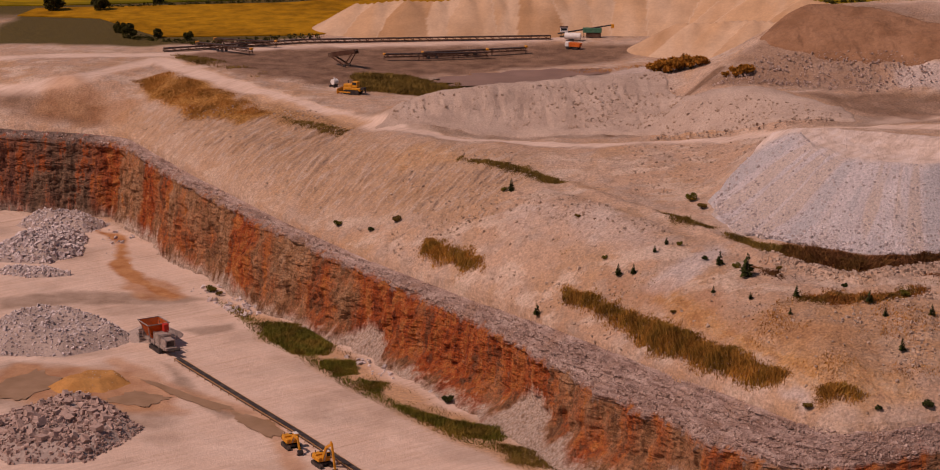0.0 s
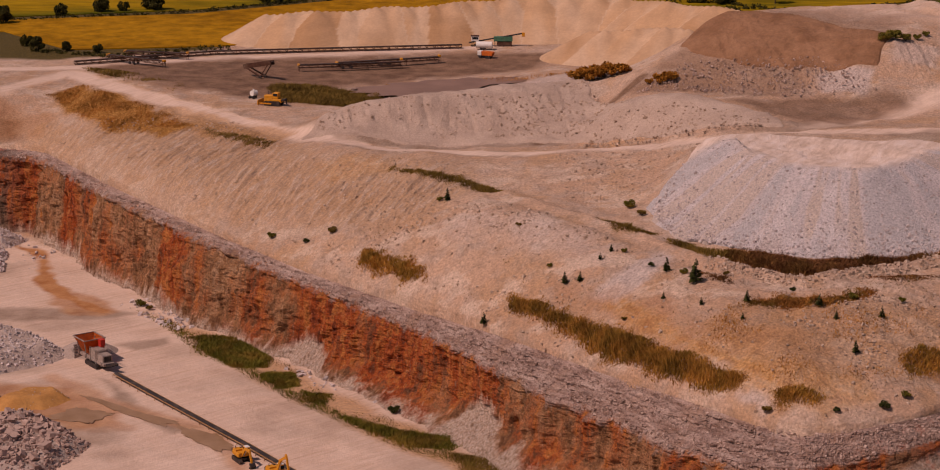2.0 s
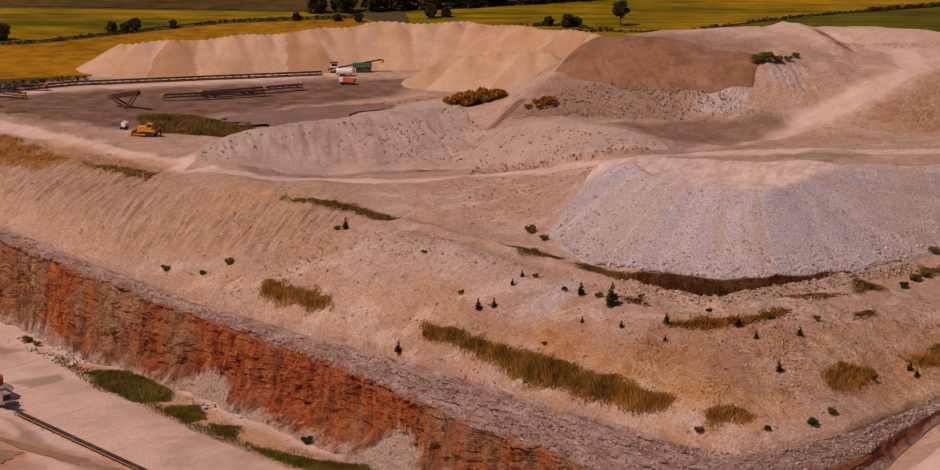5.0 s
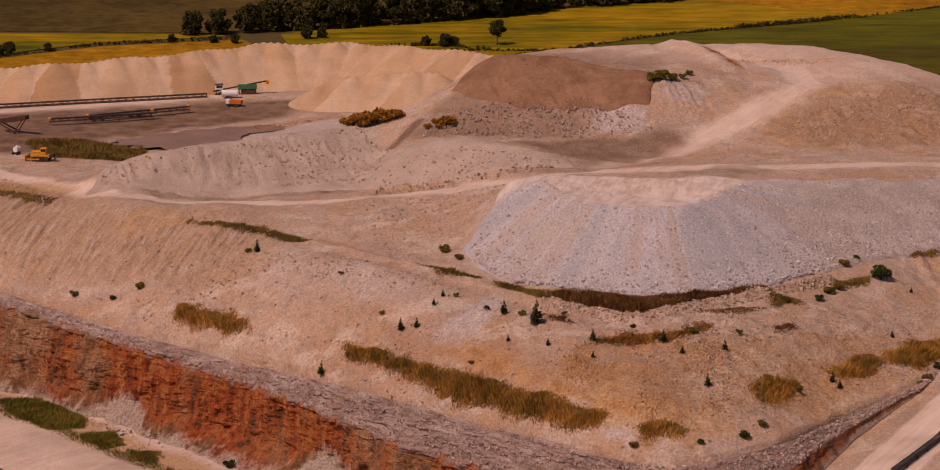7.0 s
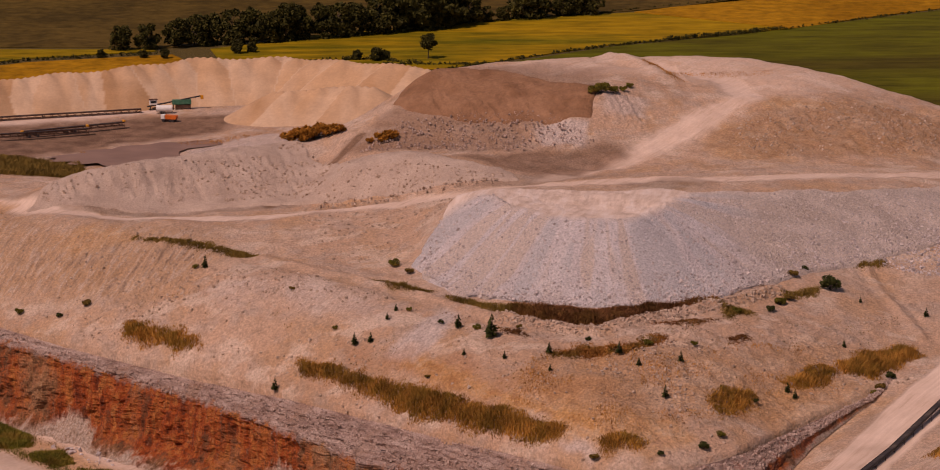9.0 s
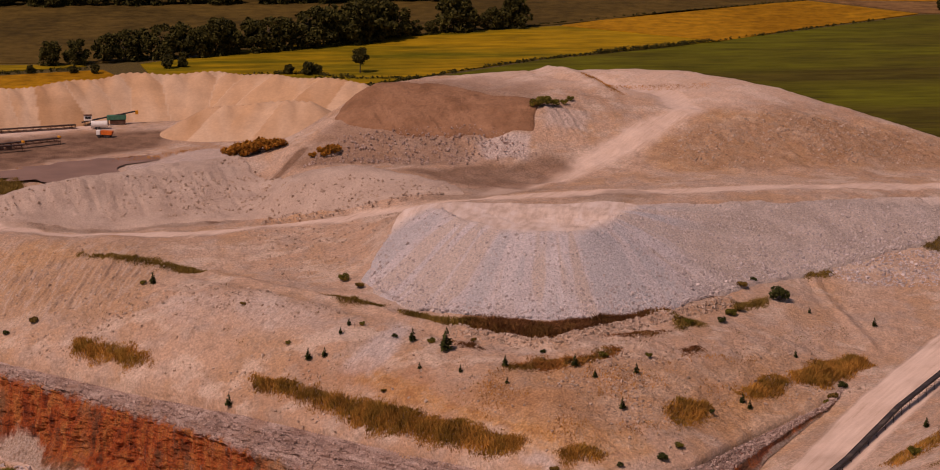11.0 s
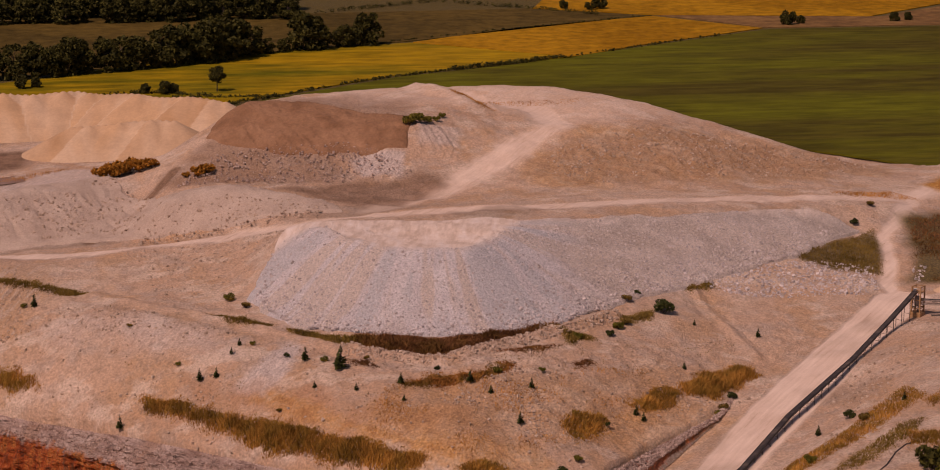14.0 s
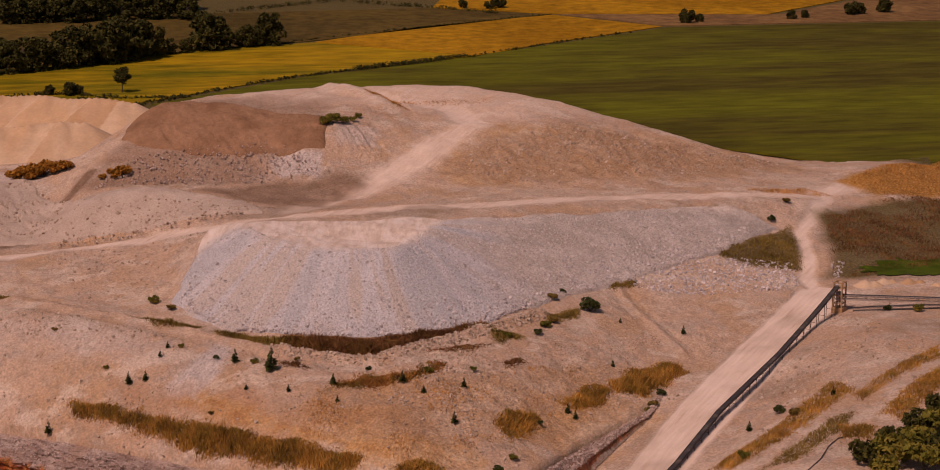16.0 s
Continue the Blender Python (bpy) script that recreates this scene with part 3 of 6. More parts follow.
STREAM = [(-241, 772), (-226, 755), (-213, 745), (-202, 713), (-188, 693), (-171, 677)]
WETLINE = [(-166, 610), (-145, 592), (-129, 581), (-107, 567), (-97, 549), (-88, 530), (-70, 505)]
mask(ground_me, "rust", np.maximum.reduce([strip(XX, YY, STREAM, 2.6, 2, 3.0), 0.7 * soft(XX, YY, [(-197, 703), (-185, 700), (-166, 682), (-170, 675), (-181, 676), (-190, 686)], 3, 5), 0.7 * soft(XX, YY, [(-190, 600), (-160, 603), (-135, 585), (-130, 570), (-165, 566), (-195, 575)], 5, 6), 0.55 * strip(XX, YY, WETLINE, 3, 3, 2),
                                          0.45 * soft(XX, YY, [(-20, 590), (0, 572), (25, 552), (60, 532), (50, 522), (20, 540), (-10, 570)], 6, 6), 0.5 * soft(XX, YY, [(-260, 810), (-225, 800), (-225, 785), (-262, 790)], 5, 4)]))
DRY = [(-232, 813), (-221, 823), (-181, 784), (-161, 759), (-171, 751), (-195, 770)]
FOOT = [(-157, 680), (-136, 662), (-109, 642), (-84, 608), (-57, 581), (-25, 546), (-30, 540), (-66, 570), (-96, 604), (-128, 638)]
HILL = [(225, 694), (261, 721), (330, 725), (330, 640), (245, 645), (220, 639), (204, 638), (214, 659)]
mask(ground_me, "grass", np.maximum.reduce([soft(XX, YY, DRY, 4, 5), 0.55 * soft(XX, YY, [(-180, 790), (-120, 735), (-130, 726), (-185, 775)], 3, 5), 0.6 * soft(XX, YY, FOOT, 4, 3),
                                           0.35 * soft(XX, YY, [(30, 560), (80, 560), (130, 580), (112, 556), (75, 525), (45, 515), (20, 540)], 6, 9), soft(XX, YY, [(250, 738), (330, 812), (330, 730), (258, 722)], 5, 4)]))
mask(ground_me, "turf", np.clip(np.maximum.reduce([(YY - 930) / 15, (-330 - XX) / 15 + (YY - 800) / 1e3, (XX - 300) / 15, soft(XX, YY, [(-330, 870), (-250, 872), (-190, 905), (-190, 950), (-330, 950)], 6, 4),
                                                   0.8 * soft(XX, YY, [(172, 658), (193, 672), (211, 685), (199, 647), (186, 648)], 3, 3), 0.7 * soft(XX, YY, [(-149, 822), (-138, 833), (-107, 819), (-104, 790), (-137, 790)], 4, 2),
                                                   0.9 * soft(XX, YY, HILL, 5, 4), 0.8 * soft(XX, YY, [(225, 560), (330, 560), (330, 500), (215, 520)], 6, 8)]), 0, 1))
OCHRE = [(-6, 573), (-3, 575), (4, 567), (16, 550), (29, 536), (39, 526), (42, 519), (34, 525), (22, 536), (7, 555)]
LOWER_OCHRE = [(29, 537), (43, 525), (62, 527), (65, 518), (53, 510), (41, 511), (32, 522)]
WASH = [(-7, 578), (1, 585), (10, 597), (14, 593), (6, 575), (0, 570)]
mask(ground_me, "ochre", np.maximum.reduce([0.9 * soft(XX, YY, OCHRE, 3, 3, 6, 81), 0.6 * soft(XX, YY, LOWER_OCHRE, 4, 5, 7, 82), 0.5 * soft(XX, YY, CRUMBLE, 8, 14, 14, 86), 0.6 * soft(XX, YY, [(112, 756), (130, 758), (141, 752), (132, 727), (113, 723), (103, 732)], 5, 6),
                                            0.35 * soft(XX, YY, [(88, 520), (125, 548), (118, 560), (80, 540)], 5, 6), 0.4 * soft(XX, YY, [(-108, 702), (-92, 702), (-80, 690), (-98, 684)], 4, 5)]))
mask(ground_me, "pale", np.maximum.reduce([0.95 * soft(XX, YY, WASH, 3, 1.5, 5, 83), 0.8 * soft(XX, YY, [(32, 522), (40, 517), (42, 513), (39, 512), (33, 518)], 2, 2, 5, 84), 0.9 * soft(XX, YY, [(49, 753), (56, 756), (69, 755), (66, 743), (52, 743)], 2, 2),
                                           0.6 * soft(XX, YY, [(72, 756), (88, 760), (92, 770), (76, 768)], 3, 3), 0.7 * soft(XX, YY, [(-70, 842), (-55, 853), (-60, 864), (-40, 868), (-20, 856), (-30, 815), (-68, 822)], 4, 3), 0.5 * soft(XX, YY, [(-45, 640), (-10, 612), (-4, 590), (-30, 606), (-60, 640)], 8, 6)]))
mask(ground_me, "wet", np.maximum.reduce([0.8 * soft(XX, YY, [(-224, 664), (-206, 678), (-174, 680), (-159, 677), (-170, 669), (-203, 662), (-220, 654)], 4, 4), 0.9 * soft(XX, YY, [(-151, 610), (-144, 606), (-133, 588), (-120, 575), (-111, 571), (-117, 566), (-128, 574), (-142, 593)], 3, 3),
                                          0.7 * soft(XX, YY, [(-157, 642), (-143, 653), (-139, 646), (-149, 637)], 3, 3), 0.6 * soft(XX, YY, [(-200, 600), (-165, 604), (-140, 575), (-120, 540), (-150, 560), (-195, 566)], 8, 9),
                                          0.4 * np.clip(rough(XX, YY, 22, 4, 85) * 2.6 - 0.3, 0, 1) * (inside(XX, YY, PIT) > 4), 0.55 * strip(XX, YY, [(-128, 749), (-102, 728), (-77, 727), (-48, 729), (-25, 728)], 2.2, 2, 1.5),
                                          0.5 * soft(XX, YY, [(72, 687), (94, 689), (101, 678), (83, 666), (72, 676)], 5, 4), 0.5 * soft(XX, YY, [(25, 700), (45, 695), (75, 700), (60, 712), (30, 712)], 4, 3)]))
mask(ground_me, "scrape", soft(XX, YY, SCRAPED, 14, 6))
ground = tagged(new("ground", ground_me), "pale sandy quarry ground with roads and slopes", "ground", kind="structure")


CAP_SPOTS = []


def quarry_face():
    """The worked face below the rim, from its cap rock to the washed foot."""
    line = line_points(RIM, 0.5)
    p = np.array(line)
    for _ in range(50):
        p[1:-1] = (p[:-2] + 2 * p[1:-1] + p[2:]) / 4
    tang = np.gradient(p[:, :2], axis=0)
    tang /= np.hypot(*tang.T)[:, None]
    out = np.stack([tang[:, 1], -tang[:, 0]], 1)
    s = np.r_[0, np.cumsum(np.hypot(*np.diff(p[:, :2], axis=0).T))]
    n = 84
    v = np.linspace(0, 1, n)
    cap = np.interp(p[:, 0], [-240, -110, -60, -20, 30, 60], [0.07, 0.09, 0.16, 0.28, 0.38, 0.44])
    foot = np.interp(p[:, 0], [-240, -150, -90, -50, 30, 60], [5, 5, 9, 14, 15, 8])
    capout = np.interp(p[:, 0], [-240, -110, -60, -20, 30, 60], [0.6, 0.8, 1.6, 3.5, 4.5, 3.0])
    S, V = np.meshgrid(s, v, indexing="ij")
    C, Fo, Co = cap[:, None], foot[:, None], capout[:, None]
    prof = np.where(V < C, -3.0 + (Co + 3.0) * (V / C) ** 0.8, Co + np.where(V < 0.7, (V - C) * 3.0, (0.7 - C) * 3.0 + (Fo - Co - (0.7 - C) * 3.0) * (np.maximum(V - 0.7, 0) / 0.3) ** 1.3))
    ztop = top_of(p[:, 0], p[:, 1])[:, None]
    bx, by = p[:, 0] + out[:, 0] * foot, p[:, 1] + out[:, 1] * foot
    zbot = np.minimum(pit_of(bx, by), ztop[:, 0] - 0.5)[:, None] - 0.8
    high = ztop - zbot
    Z = ztop + 0.15 - high * V
    amp = np.clip(high / 20, 0.1, 1) * np.clip(V * 25, 0, 1)
    gully = rough(S, V * 3, 24, 4, 21) * 4.0 + (1 - np.abs(rough(S + 6 * V, V * 8, 8.0, 4, 23)) * 2.4) * 1.1
    ledge = rough(S * 0.10, Z * 1.0, 1.8, 3, 27) * (0.15 + 1.2 * (V < C)) + rough(S, Z, 2.4, 4, 29, 0.6) * 0.9
    prof = prof * np.clip(high / 12, 0.15, 1)
    block = np.round(rough(S, Z * 1.6, 4.0, 2, 43) * 3.2) * 0.55 + np.round(rough(S, Z * 2.2, 1.7, 2, 47) * 2.6) * 0.35
    shelf = np.round(rough(S * 0.12, Z, 1.6, 3, 45) * 3.0) * 0.5 * np.where(V < C + 0.05, 0.9, 0.15)
    ledge = ledge * 0.5 + block * np.where(V > 0.75, 0.3, 0.55) + shelf
    gully = gully + (0.45 - np.abs(rough(S, V * 2.0, 3.2, 4, 53, 0.6))) * 1.2
    off = prof + amp * (gully * np.clip((V - 0.1) * 3, 0.15, 1) + ledge)
    X, Y = p[:, 0:1] + out[:, 0:1] * off, p[:, 1:2] + out[:, 1:2] * off
    co = np.stack([X, Y, Z], -1).reshape(-1, 3)
    i = (np.arange(len(s) - 1)[:, None] * n + np.arange(n - 1)).ravel()
    quads = np.stack([i, i + 1, i + n + 1, i + n], 1)
    me = smooth_mesh("quarry_face", co.tolist(), quads.tolist(), M_FACE, False)
    mask(me, "depth", V)
    mask(me, "capline", C + 0 * V)
    # pale tongues of washed stone, and the places where rust has bled through
    mask(me, "washed", np.clip(0.15 + 1.4 * rough(S, V * 4, 17, 3, 58), 0, 1) * np.interp(X, [-150, -100, -50], [0.25, 0.6, 1]))
    rusty = sum(np.exp(-((X - x) ** 2 + (Y - y) ** 2) / r ** 2) for x, y, r in ((-232, 781, 9), (-202, 751, 8), (-150, 690, 7), (-93, 640, 10), (-80, 625, 6), (-54, 602, 8), (-38, 586, 6), (-15, 560, 6)))
    mask(me, "rusty", np.clip(rusty + 0.9 * rough(S, V * 2, 14, 3, 59), 0, 1))
    # left end: black rock with red streaks; right end: painted shade, turned from the sun
    mask(me, "dark_rock_shade", np.clip(np.interp(X, [-238, -228], [0.6, 0]) + np.interp(X, [56, 76], [0, 0.4]), 0, 1))
    pick = np.random.default_rng(57).choice(np.flatnonzero((V < C * 0.95).ravel() & (V > 0.02).ravel() & (X > -300).ravel()), 6000, False)
    CAP_SPOTS.append(co[pick])
    return tagged(new("quarry_face", me), "rust-red streaked rock face with layered grey cap rock", "rock face", kind="structure")


quarry_face()

# ---- tipped ground with a material of its own ----
def skin(name, poly, material, label, lift=0.7, step=0.7, ripple=0.25, seed=1):
    """A body of tipped material that lies on the ground within a polygon."""
    xs, ys = [p[0] for p in poly], [p[1] for p in poly]
    gx, gy = np.arange(min(xs) - 3, max(xs) + 3, step), np.arange(min(ys) - 3, max(ys) + 3, step)
    xx, yy = np.meshgrid(gx, gy)
    d = inside(xx, yy, poly) + 2.0 * rough(xx, yy, 9, 3, seed)
    z = land(xx, yy) + np.where(d > 0, lift + ripple * np.clip(d / 2, 0, 1) * rough(xx, yy, 2.5, 3, seed + 5), np.maximum(-2.5, lift + d * 1.5))
    return tagged(new(name, sheet_mesh(name, gx, gy, z, material)), label, "stockpile", "stockpiles of the quarry"), xx, yy


heap, hx, hy = skin("stone_tip", STONE_TOE, M_STONEPILE, "wide flat-topped tip of grey crushed stone", ripple=0.3, step=0.6)
ang = np.arctan2(hx - 58, 655 - hy)
mask(heap.data, "fan", 0.5 + 0.22 * np.clip((hx - 92) / 25, 0, 1) + 1.4 * rough(ang * 40, np.hypot(hx - 58, hy - 655) * 0.12, 6, 4, 41))
mask(heap.data, "browner", 0.9 * np.clip((hx - 88 + 5 * rough(hx, hy, 12, 3, 42)) / 20, 0, 1))
mask(heap.data, "top", np.maximum(0.95 * soft(hx, hy, TIP_TOP, 5, 2), 0.9 * np.clip((hy - 652 - np.maximum(hx - 80, 0) * 0.28) / 8, 0, 1)))
skin("spoil_ridge", [(-116, 728), (-71, 732), (-33, 731), (-16, 722), (10, 708), (40, 705), (36, 716), (16, 728), (0, 738), (-14, 748), (-26, 768), (-30, 790), (-55, 776), (-85, 754), (-110, 742)], M_SPOIL, "long ridge of pale grey spoil with washed gullies", seed=11)
skin("earth_bank", [(4, 783), (9, 774), (27, 763), (46, 758), (56, 756), (70, 756), (75, 772), (58, 784), (46, 792), (30, 796), (18, 797), (8, 790)], M_EARTH, "steep bank of damp brown earth", ripple=0.5, seed=17)

# ---- far stockpiles and fields ----
def stockpile(name, crest, lean, base, label, material, step=1.0, ripple=0.3, seed=1):
    """A tipped pile: cones of loose material along a crest of (x, y, z)."""
    tips = line_points(crest, 3.0)
    high = max(z for *_, z in tips) - base
    x0, x1 = min(p[0] for p in tips) - high / lean - 6, max(p[0] for p in tips) + high / lean + 6
    y0, y1 = min(p[1] for p in tips) - high / lean - 6, max(p[1] for p in tips) + high / lean + 6
    gx, gy = np.arange(x0, x1, step), np.arange(y0, y1, step)
    xx, yy = np.meshgrid(gx, gy)
    z, fan = np.full(xx.shape, -1e3), np.zeros(xx.shape)
    tones = np.random.default_rng(seed).uniform(0, 1, len(tips))
    for k, (px, py, pz) in enumerate(tips):
        scallop = abs(math.sin(k * 0.8 + seed)) if len(tips) > 4 else 0
        cone = pz + 0.5 * math.sin(k * 0.62 + seed) - 0.5 * scallop - lean * np.hypot(xx - px, yy - py - 3.0 * scallop)
        fan = np.where(cone > z, tones[int((k * 0.8 + seed) / math.pi) % len(tones)], fan)
        z = np.maximum(z, cone)
    z = z + ripple * rough(xx, yy, 9, 4, seed)
    z = np.maximum(z, base - 1.5)
    made_sheet = sheet_mesh(name, gx, gy, z, material)
    mask(made_sheet, "fan", fan + 0.4 * rough(xx, yy * 0.3, 9, 3, seed + 2))
    return tagged(new(name, made_sheet), label, "stockpile", "stockpiles of the quarry")


stockpile("sand_stockpile", [(-176, 930, 11.5), (-151, 932, 12.5), (-108, 945, 14), (-74, 960, 16), (-34, 962, 16), (4, 935, 17), (24, 922, 17)], 0.55, -1, "long pale sand stockpile with scalloped tipped slopes", M_SANDPILE, seed=4)
stockpile("sand_stockpile", [(-38, 903, 10.5), (-20, 899, 13), (1, 893, 14)], 0.55, -1, "smooth pale sand stockpile beside the brown bank", M_SANDPILE, seed=8)


def field(label, poly, material, high=0.4):
    bm = bmesh.new()
    f = bm.faces.new([bm.verts.new((x, y, -0.3)) for x, y in poly])
    top = bmesh.ops.extrude_face_region(bm, geom=[f])
    bmesh.ops.translate(bm, vec=(0, 0, 0.3 + high), verts=[g for g in top["geom"] if isinstance(g, bmesh.types.BMVert)])
    bmesh.ops.recalc_face_normals(bm, faces=bm.faces)
    me = bpy.data.meshes.new("field")
    bm.to_mesh(me)
    bm.free()
    me.materials.append(material)
    return tagged(new("field", me), label, "field", kind="structure")


M_YELLOW = crop_material("yellow_crop", (0.34, 0.155, 0.006), (0.46, 0.22, 0.010))
M_LIME = crop_material("ripening_crop", (0.11, 0.115, 0.005), (0.40, 0.235, 0.008), (0.3, 1, 1))
M_GREEN = crop_material("green_crop", (0.088, 0.068, 0.010), (0.13, 0.125, 0.008), (0.25, 1, 1))
M_OLIVE = crop_material("olive_crop", (0.085, 0.055, 0.014), (0.135, 0.085, 0.02))
M_STUBBLE = crop_material("brown_stubble", (0.19, 0.10, 0.04), (0.27, 0.145, 0.055))
field("big dark green crop field", [(41, 1018), (121, 1088), (189, 1124), (267, 1178), (360, 1243), (530, 1240), (900, 1230), (1200, 800), (330, 790), (285, 812), (258, 850), (232, 880), (120, 940)], M_GREEN)
field("ripening green and yellow crop field", [(38, 1024), (121, 1094), (190, 1131), (224, 1144), (150, 1216), (86, 1195), (-19, 1138), (-70, 1095), (-60, 1030)], M_LIME)
field("bright yellow crop field", [(224, 1146), (267, 1184), (359, 1248), (313, 1315), (223, 1273), (152, 1218)], M_YELLOW)
field("dull olive crop field", [(-300, 1120), (-90, 1100), (86, 1198), (150, 1222), (313, 1318), (250, 1364), (120, 1360), (-300, 1340)], M_OLIVE)
field("orange ripe crop field", [(252, 1366), (315, 1321), (441, 1294), (690, 1503), (600, 1600), (300, 1500)], M_YELLOW)
field("brown stubble field", [(318, 1318), (362, 1250), (560, 1246), (1200, 1236), (1500, 1600), (700, 1500), (446, 1291)], M_STUBBLE)
field("yellow crop field behind the sand stockpile", [(-330, 938), (-292, 938), (-250, 895), (-190, 912), (-100, 970), (-60, 1000), (-87, 1078), (-153, 1058), (-224, 996), (-330, 960)], M_YELLOW)
field("yellow-green crop field across the lane", [(-420, 950), (-330, 968), (-226, 1008), (-155, 1070), (-95, 1090), (-100, 1096), (-310, 1110), (-600, 1050)], M_LIME)

# ---- building blocks ----
def box(bm, size, at=(0, 0, 0), turn=(0, 0, 0), bevel=0.0):
    m = pose(*at, *turn) @ Matrix.Diagonal((*size, 1))
    made = bmesh.ops.create_cube(bm, size=1, matrix=m)["verts"]
    if bevel:
        edges = list({e for v in made for e in v.link_edges})
        bmesh.ops.bevel(bm, geom=edges, offset=bevel, segments=1, affect="EDGES")


def beam(bm, a, b, wide=0.2, high=0.2):
    a, b = Vector(a), Vector(b)
    m = Matrix.Translation((a + b) / 2) @ (b - a).to_track_quat("Y", "Z").to_matrix().to_4x4()
    bmesh.ops.create_cube(bm, size=1, matrix=m @ Matrix.Diagonal((wide, (b - a).length, high, 1)))


def tube(bm, a, b, r, r2=None, sides=12):
    a, b = Vector(a), Vector(b)
    m = Matrix.Translation((a + b) / 2) @ (b - a).to_track_quat("Z", "Y").to_matrix().to_4x4()
    bmesh.ops.create_cone(bm, cap_ends=True, segments=sides, radius1=r, radius2=r if r2 is None else r2, depth=(b - a).length, matrix=m)


def prism(bm, outline, x0, x1):
    """An outline of (y, z) drawn out along x."""
    lo, hi = [bm.verts.new((x0, y, z)) for y, z in outline], [bm.verts.new((x1, y, z)) for y, z in outline]
    bm.faces.new(lo), bm.faces.new(hi[::-1])
    for k in range(len(outline)):
        j = (k + 1) % len(outline)
        bm.faces.new((lo[k], hi[k], hi[j], lo[j]))
    bmesh.ops.recalc_face_normals(bm, faces=bm.faces)


def part(name, bm, material, parent=None, label=""):
    me = bpy.data.meshes.new(name)
    bm.to_mesh(me)
    bm.free()
    me.materials.append(material)
    ob = new(name, me)
    ob.parent = parent
    return tagged(ob, label)


def made(draw, *args, **kw):
    bm = bmesh.new()
    draw(bm, *args, **kw)
    return bm


def ground_at(x, y):
    return float(land(np.array([x]), np.array([y]))[0])


def thing(name, x, y, turn, label, category, group="", z=None):
    e = new(name)
    e.matrix_world = pose(x, y, ground_at(x, y) if z is None else z, 0, 0, turn)
    return tagged(e, label, category, group)


# ---- loose stone ----
def rock_verts(rng, n):
    """n rough lumps of about one metre: eight corners each."""
    c = np.array([(sx, sy, sz) for sx in (-1, 1) for sy in (-1, 1) for sz in (-1, 1)], float) * 0.42
    v = c[None] + rng.normal(0, 0.13, (n, 8, 3))
    v *= rng.uniform(0.65, 1.25, (n, 1, 3))
    a = rng.uniform(0, 6.28, n)
    b = rng.uniform(-0.6, 0.6, n)
    ca, sa, cb, sb = np.cos(a), np.sin(a), np.cos(b), np.sin(b)
    r = np.zeros((n, 3, 3))
    r[:, 0, 0], r[:, 0, 1], r[:, 0, 2] = ca, -sa * cb, sa * sb
    r[:, 1, 0], r[:, 1, 1], r[:, 1, 2] = sa, ca * cb, -ca * sb
    r[:, 2, 1], r[:, 2, 2] = sb, cb
    return np.einsum("nij,nkj->nki", r, v)


ROCK_FACES = np.array([(0, 1, 3, 2), (4, 6, 7, 5), (0, 4, 5, 1), (2, 3, 7, 6), (0, 2, 6, 4), (1, 5, 7, 3)])


def rocks(name, x, y, size, material, label, seed=1, sink=0.3, z=None):
    """Loose stones as one body of rubble."""
    rng = np.random.default_rng(seed)
    n = len(x)
    v = rock_verts(rng, n) * size[:, None, None]
    base = land(x, y) if z is None else z
    v += np.stack([x, y, base + size * (0.42 - sink)], 1)[:, None]
    f = (np.arange(n)[:, None, None] * 8 + ROCK_FACES[None]).reshape(-1, 4)
    me = smooth_mesh(name, v.reshape(-1, 3).tolist(), f.tolist(), material, False)
    return tagged(new(name, me), label, "rubble", kind="stuff")


def stone_mat(name, dark, light):
    m, t, b = shader(name, 0.9)
    g = t.nodes.new("ShaderNodeNewGeometry")
    c = ramp(t, g.outputs["Random Per Island"], [(0.0, dark), (1.0, light)])
    fine = noise_of(t, 2.5, 5, rough=0.7)
    t.links.new(mix(t, 1.0, c, ramp(t, fine, [(0.3, grey(0.75)), (0.7, grey(1.2))]), "MULTIPLY"), b.inputs["Base Color"])
    bump(t, b, fine, 0.3, 0.8)
    return m


M_STONES = stone_mat("grey_stones", (0.38, 0.31, 0.29), (0.72, 0.61, 0.585))
M_PALESTONES = stone_mat("pale_stones", (0.33, 0.225, 0.16), (0.58, 0.43, 0.335))
M_CAPSTONES = stone_mat("cap_stones", (0.28, 0.185, 0.15), (0.58, 0.425, 0.36))
M_MAUVESTONES = stone_mat("mauve_stones", (0.27, 0.175, 0.145), (0.54, 0.385, 0.325))


def scatter(poly, n, seed, keep=None):
    """Random places within a polygon."""
    rng = np.random.default_rng(seed)
    xs, ys = [p[0] for p in poly], [p[1] for p in poly]
    x, y = rng.uniform(min(xs), max(xs), 6 * n), rng.uniform(min(ys), max(ys), 6 * n)
    ok = inside(x, y, poly) > 0
    if keep is not None:
        ok &= rng.uniform(0, 1, 6 * n) < keep(x, y)
    return x[ok][:n], y[ok][:n], rng


def lots(name, poly, n, lo, hi, material, label, seed, keep=None, sink=0.3, up=0.0):
    x, y, rng = scatter(poly, n, seed, keep)
    size = lo + (hi - lo) * rng.uniform(0, 1, len(x)) ** 3
    return rocks(name, x, y, size, material, label, seed, sink, land(x, y) + up)


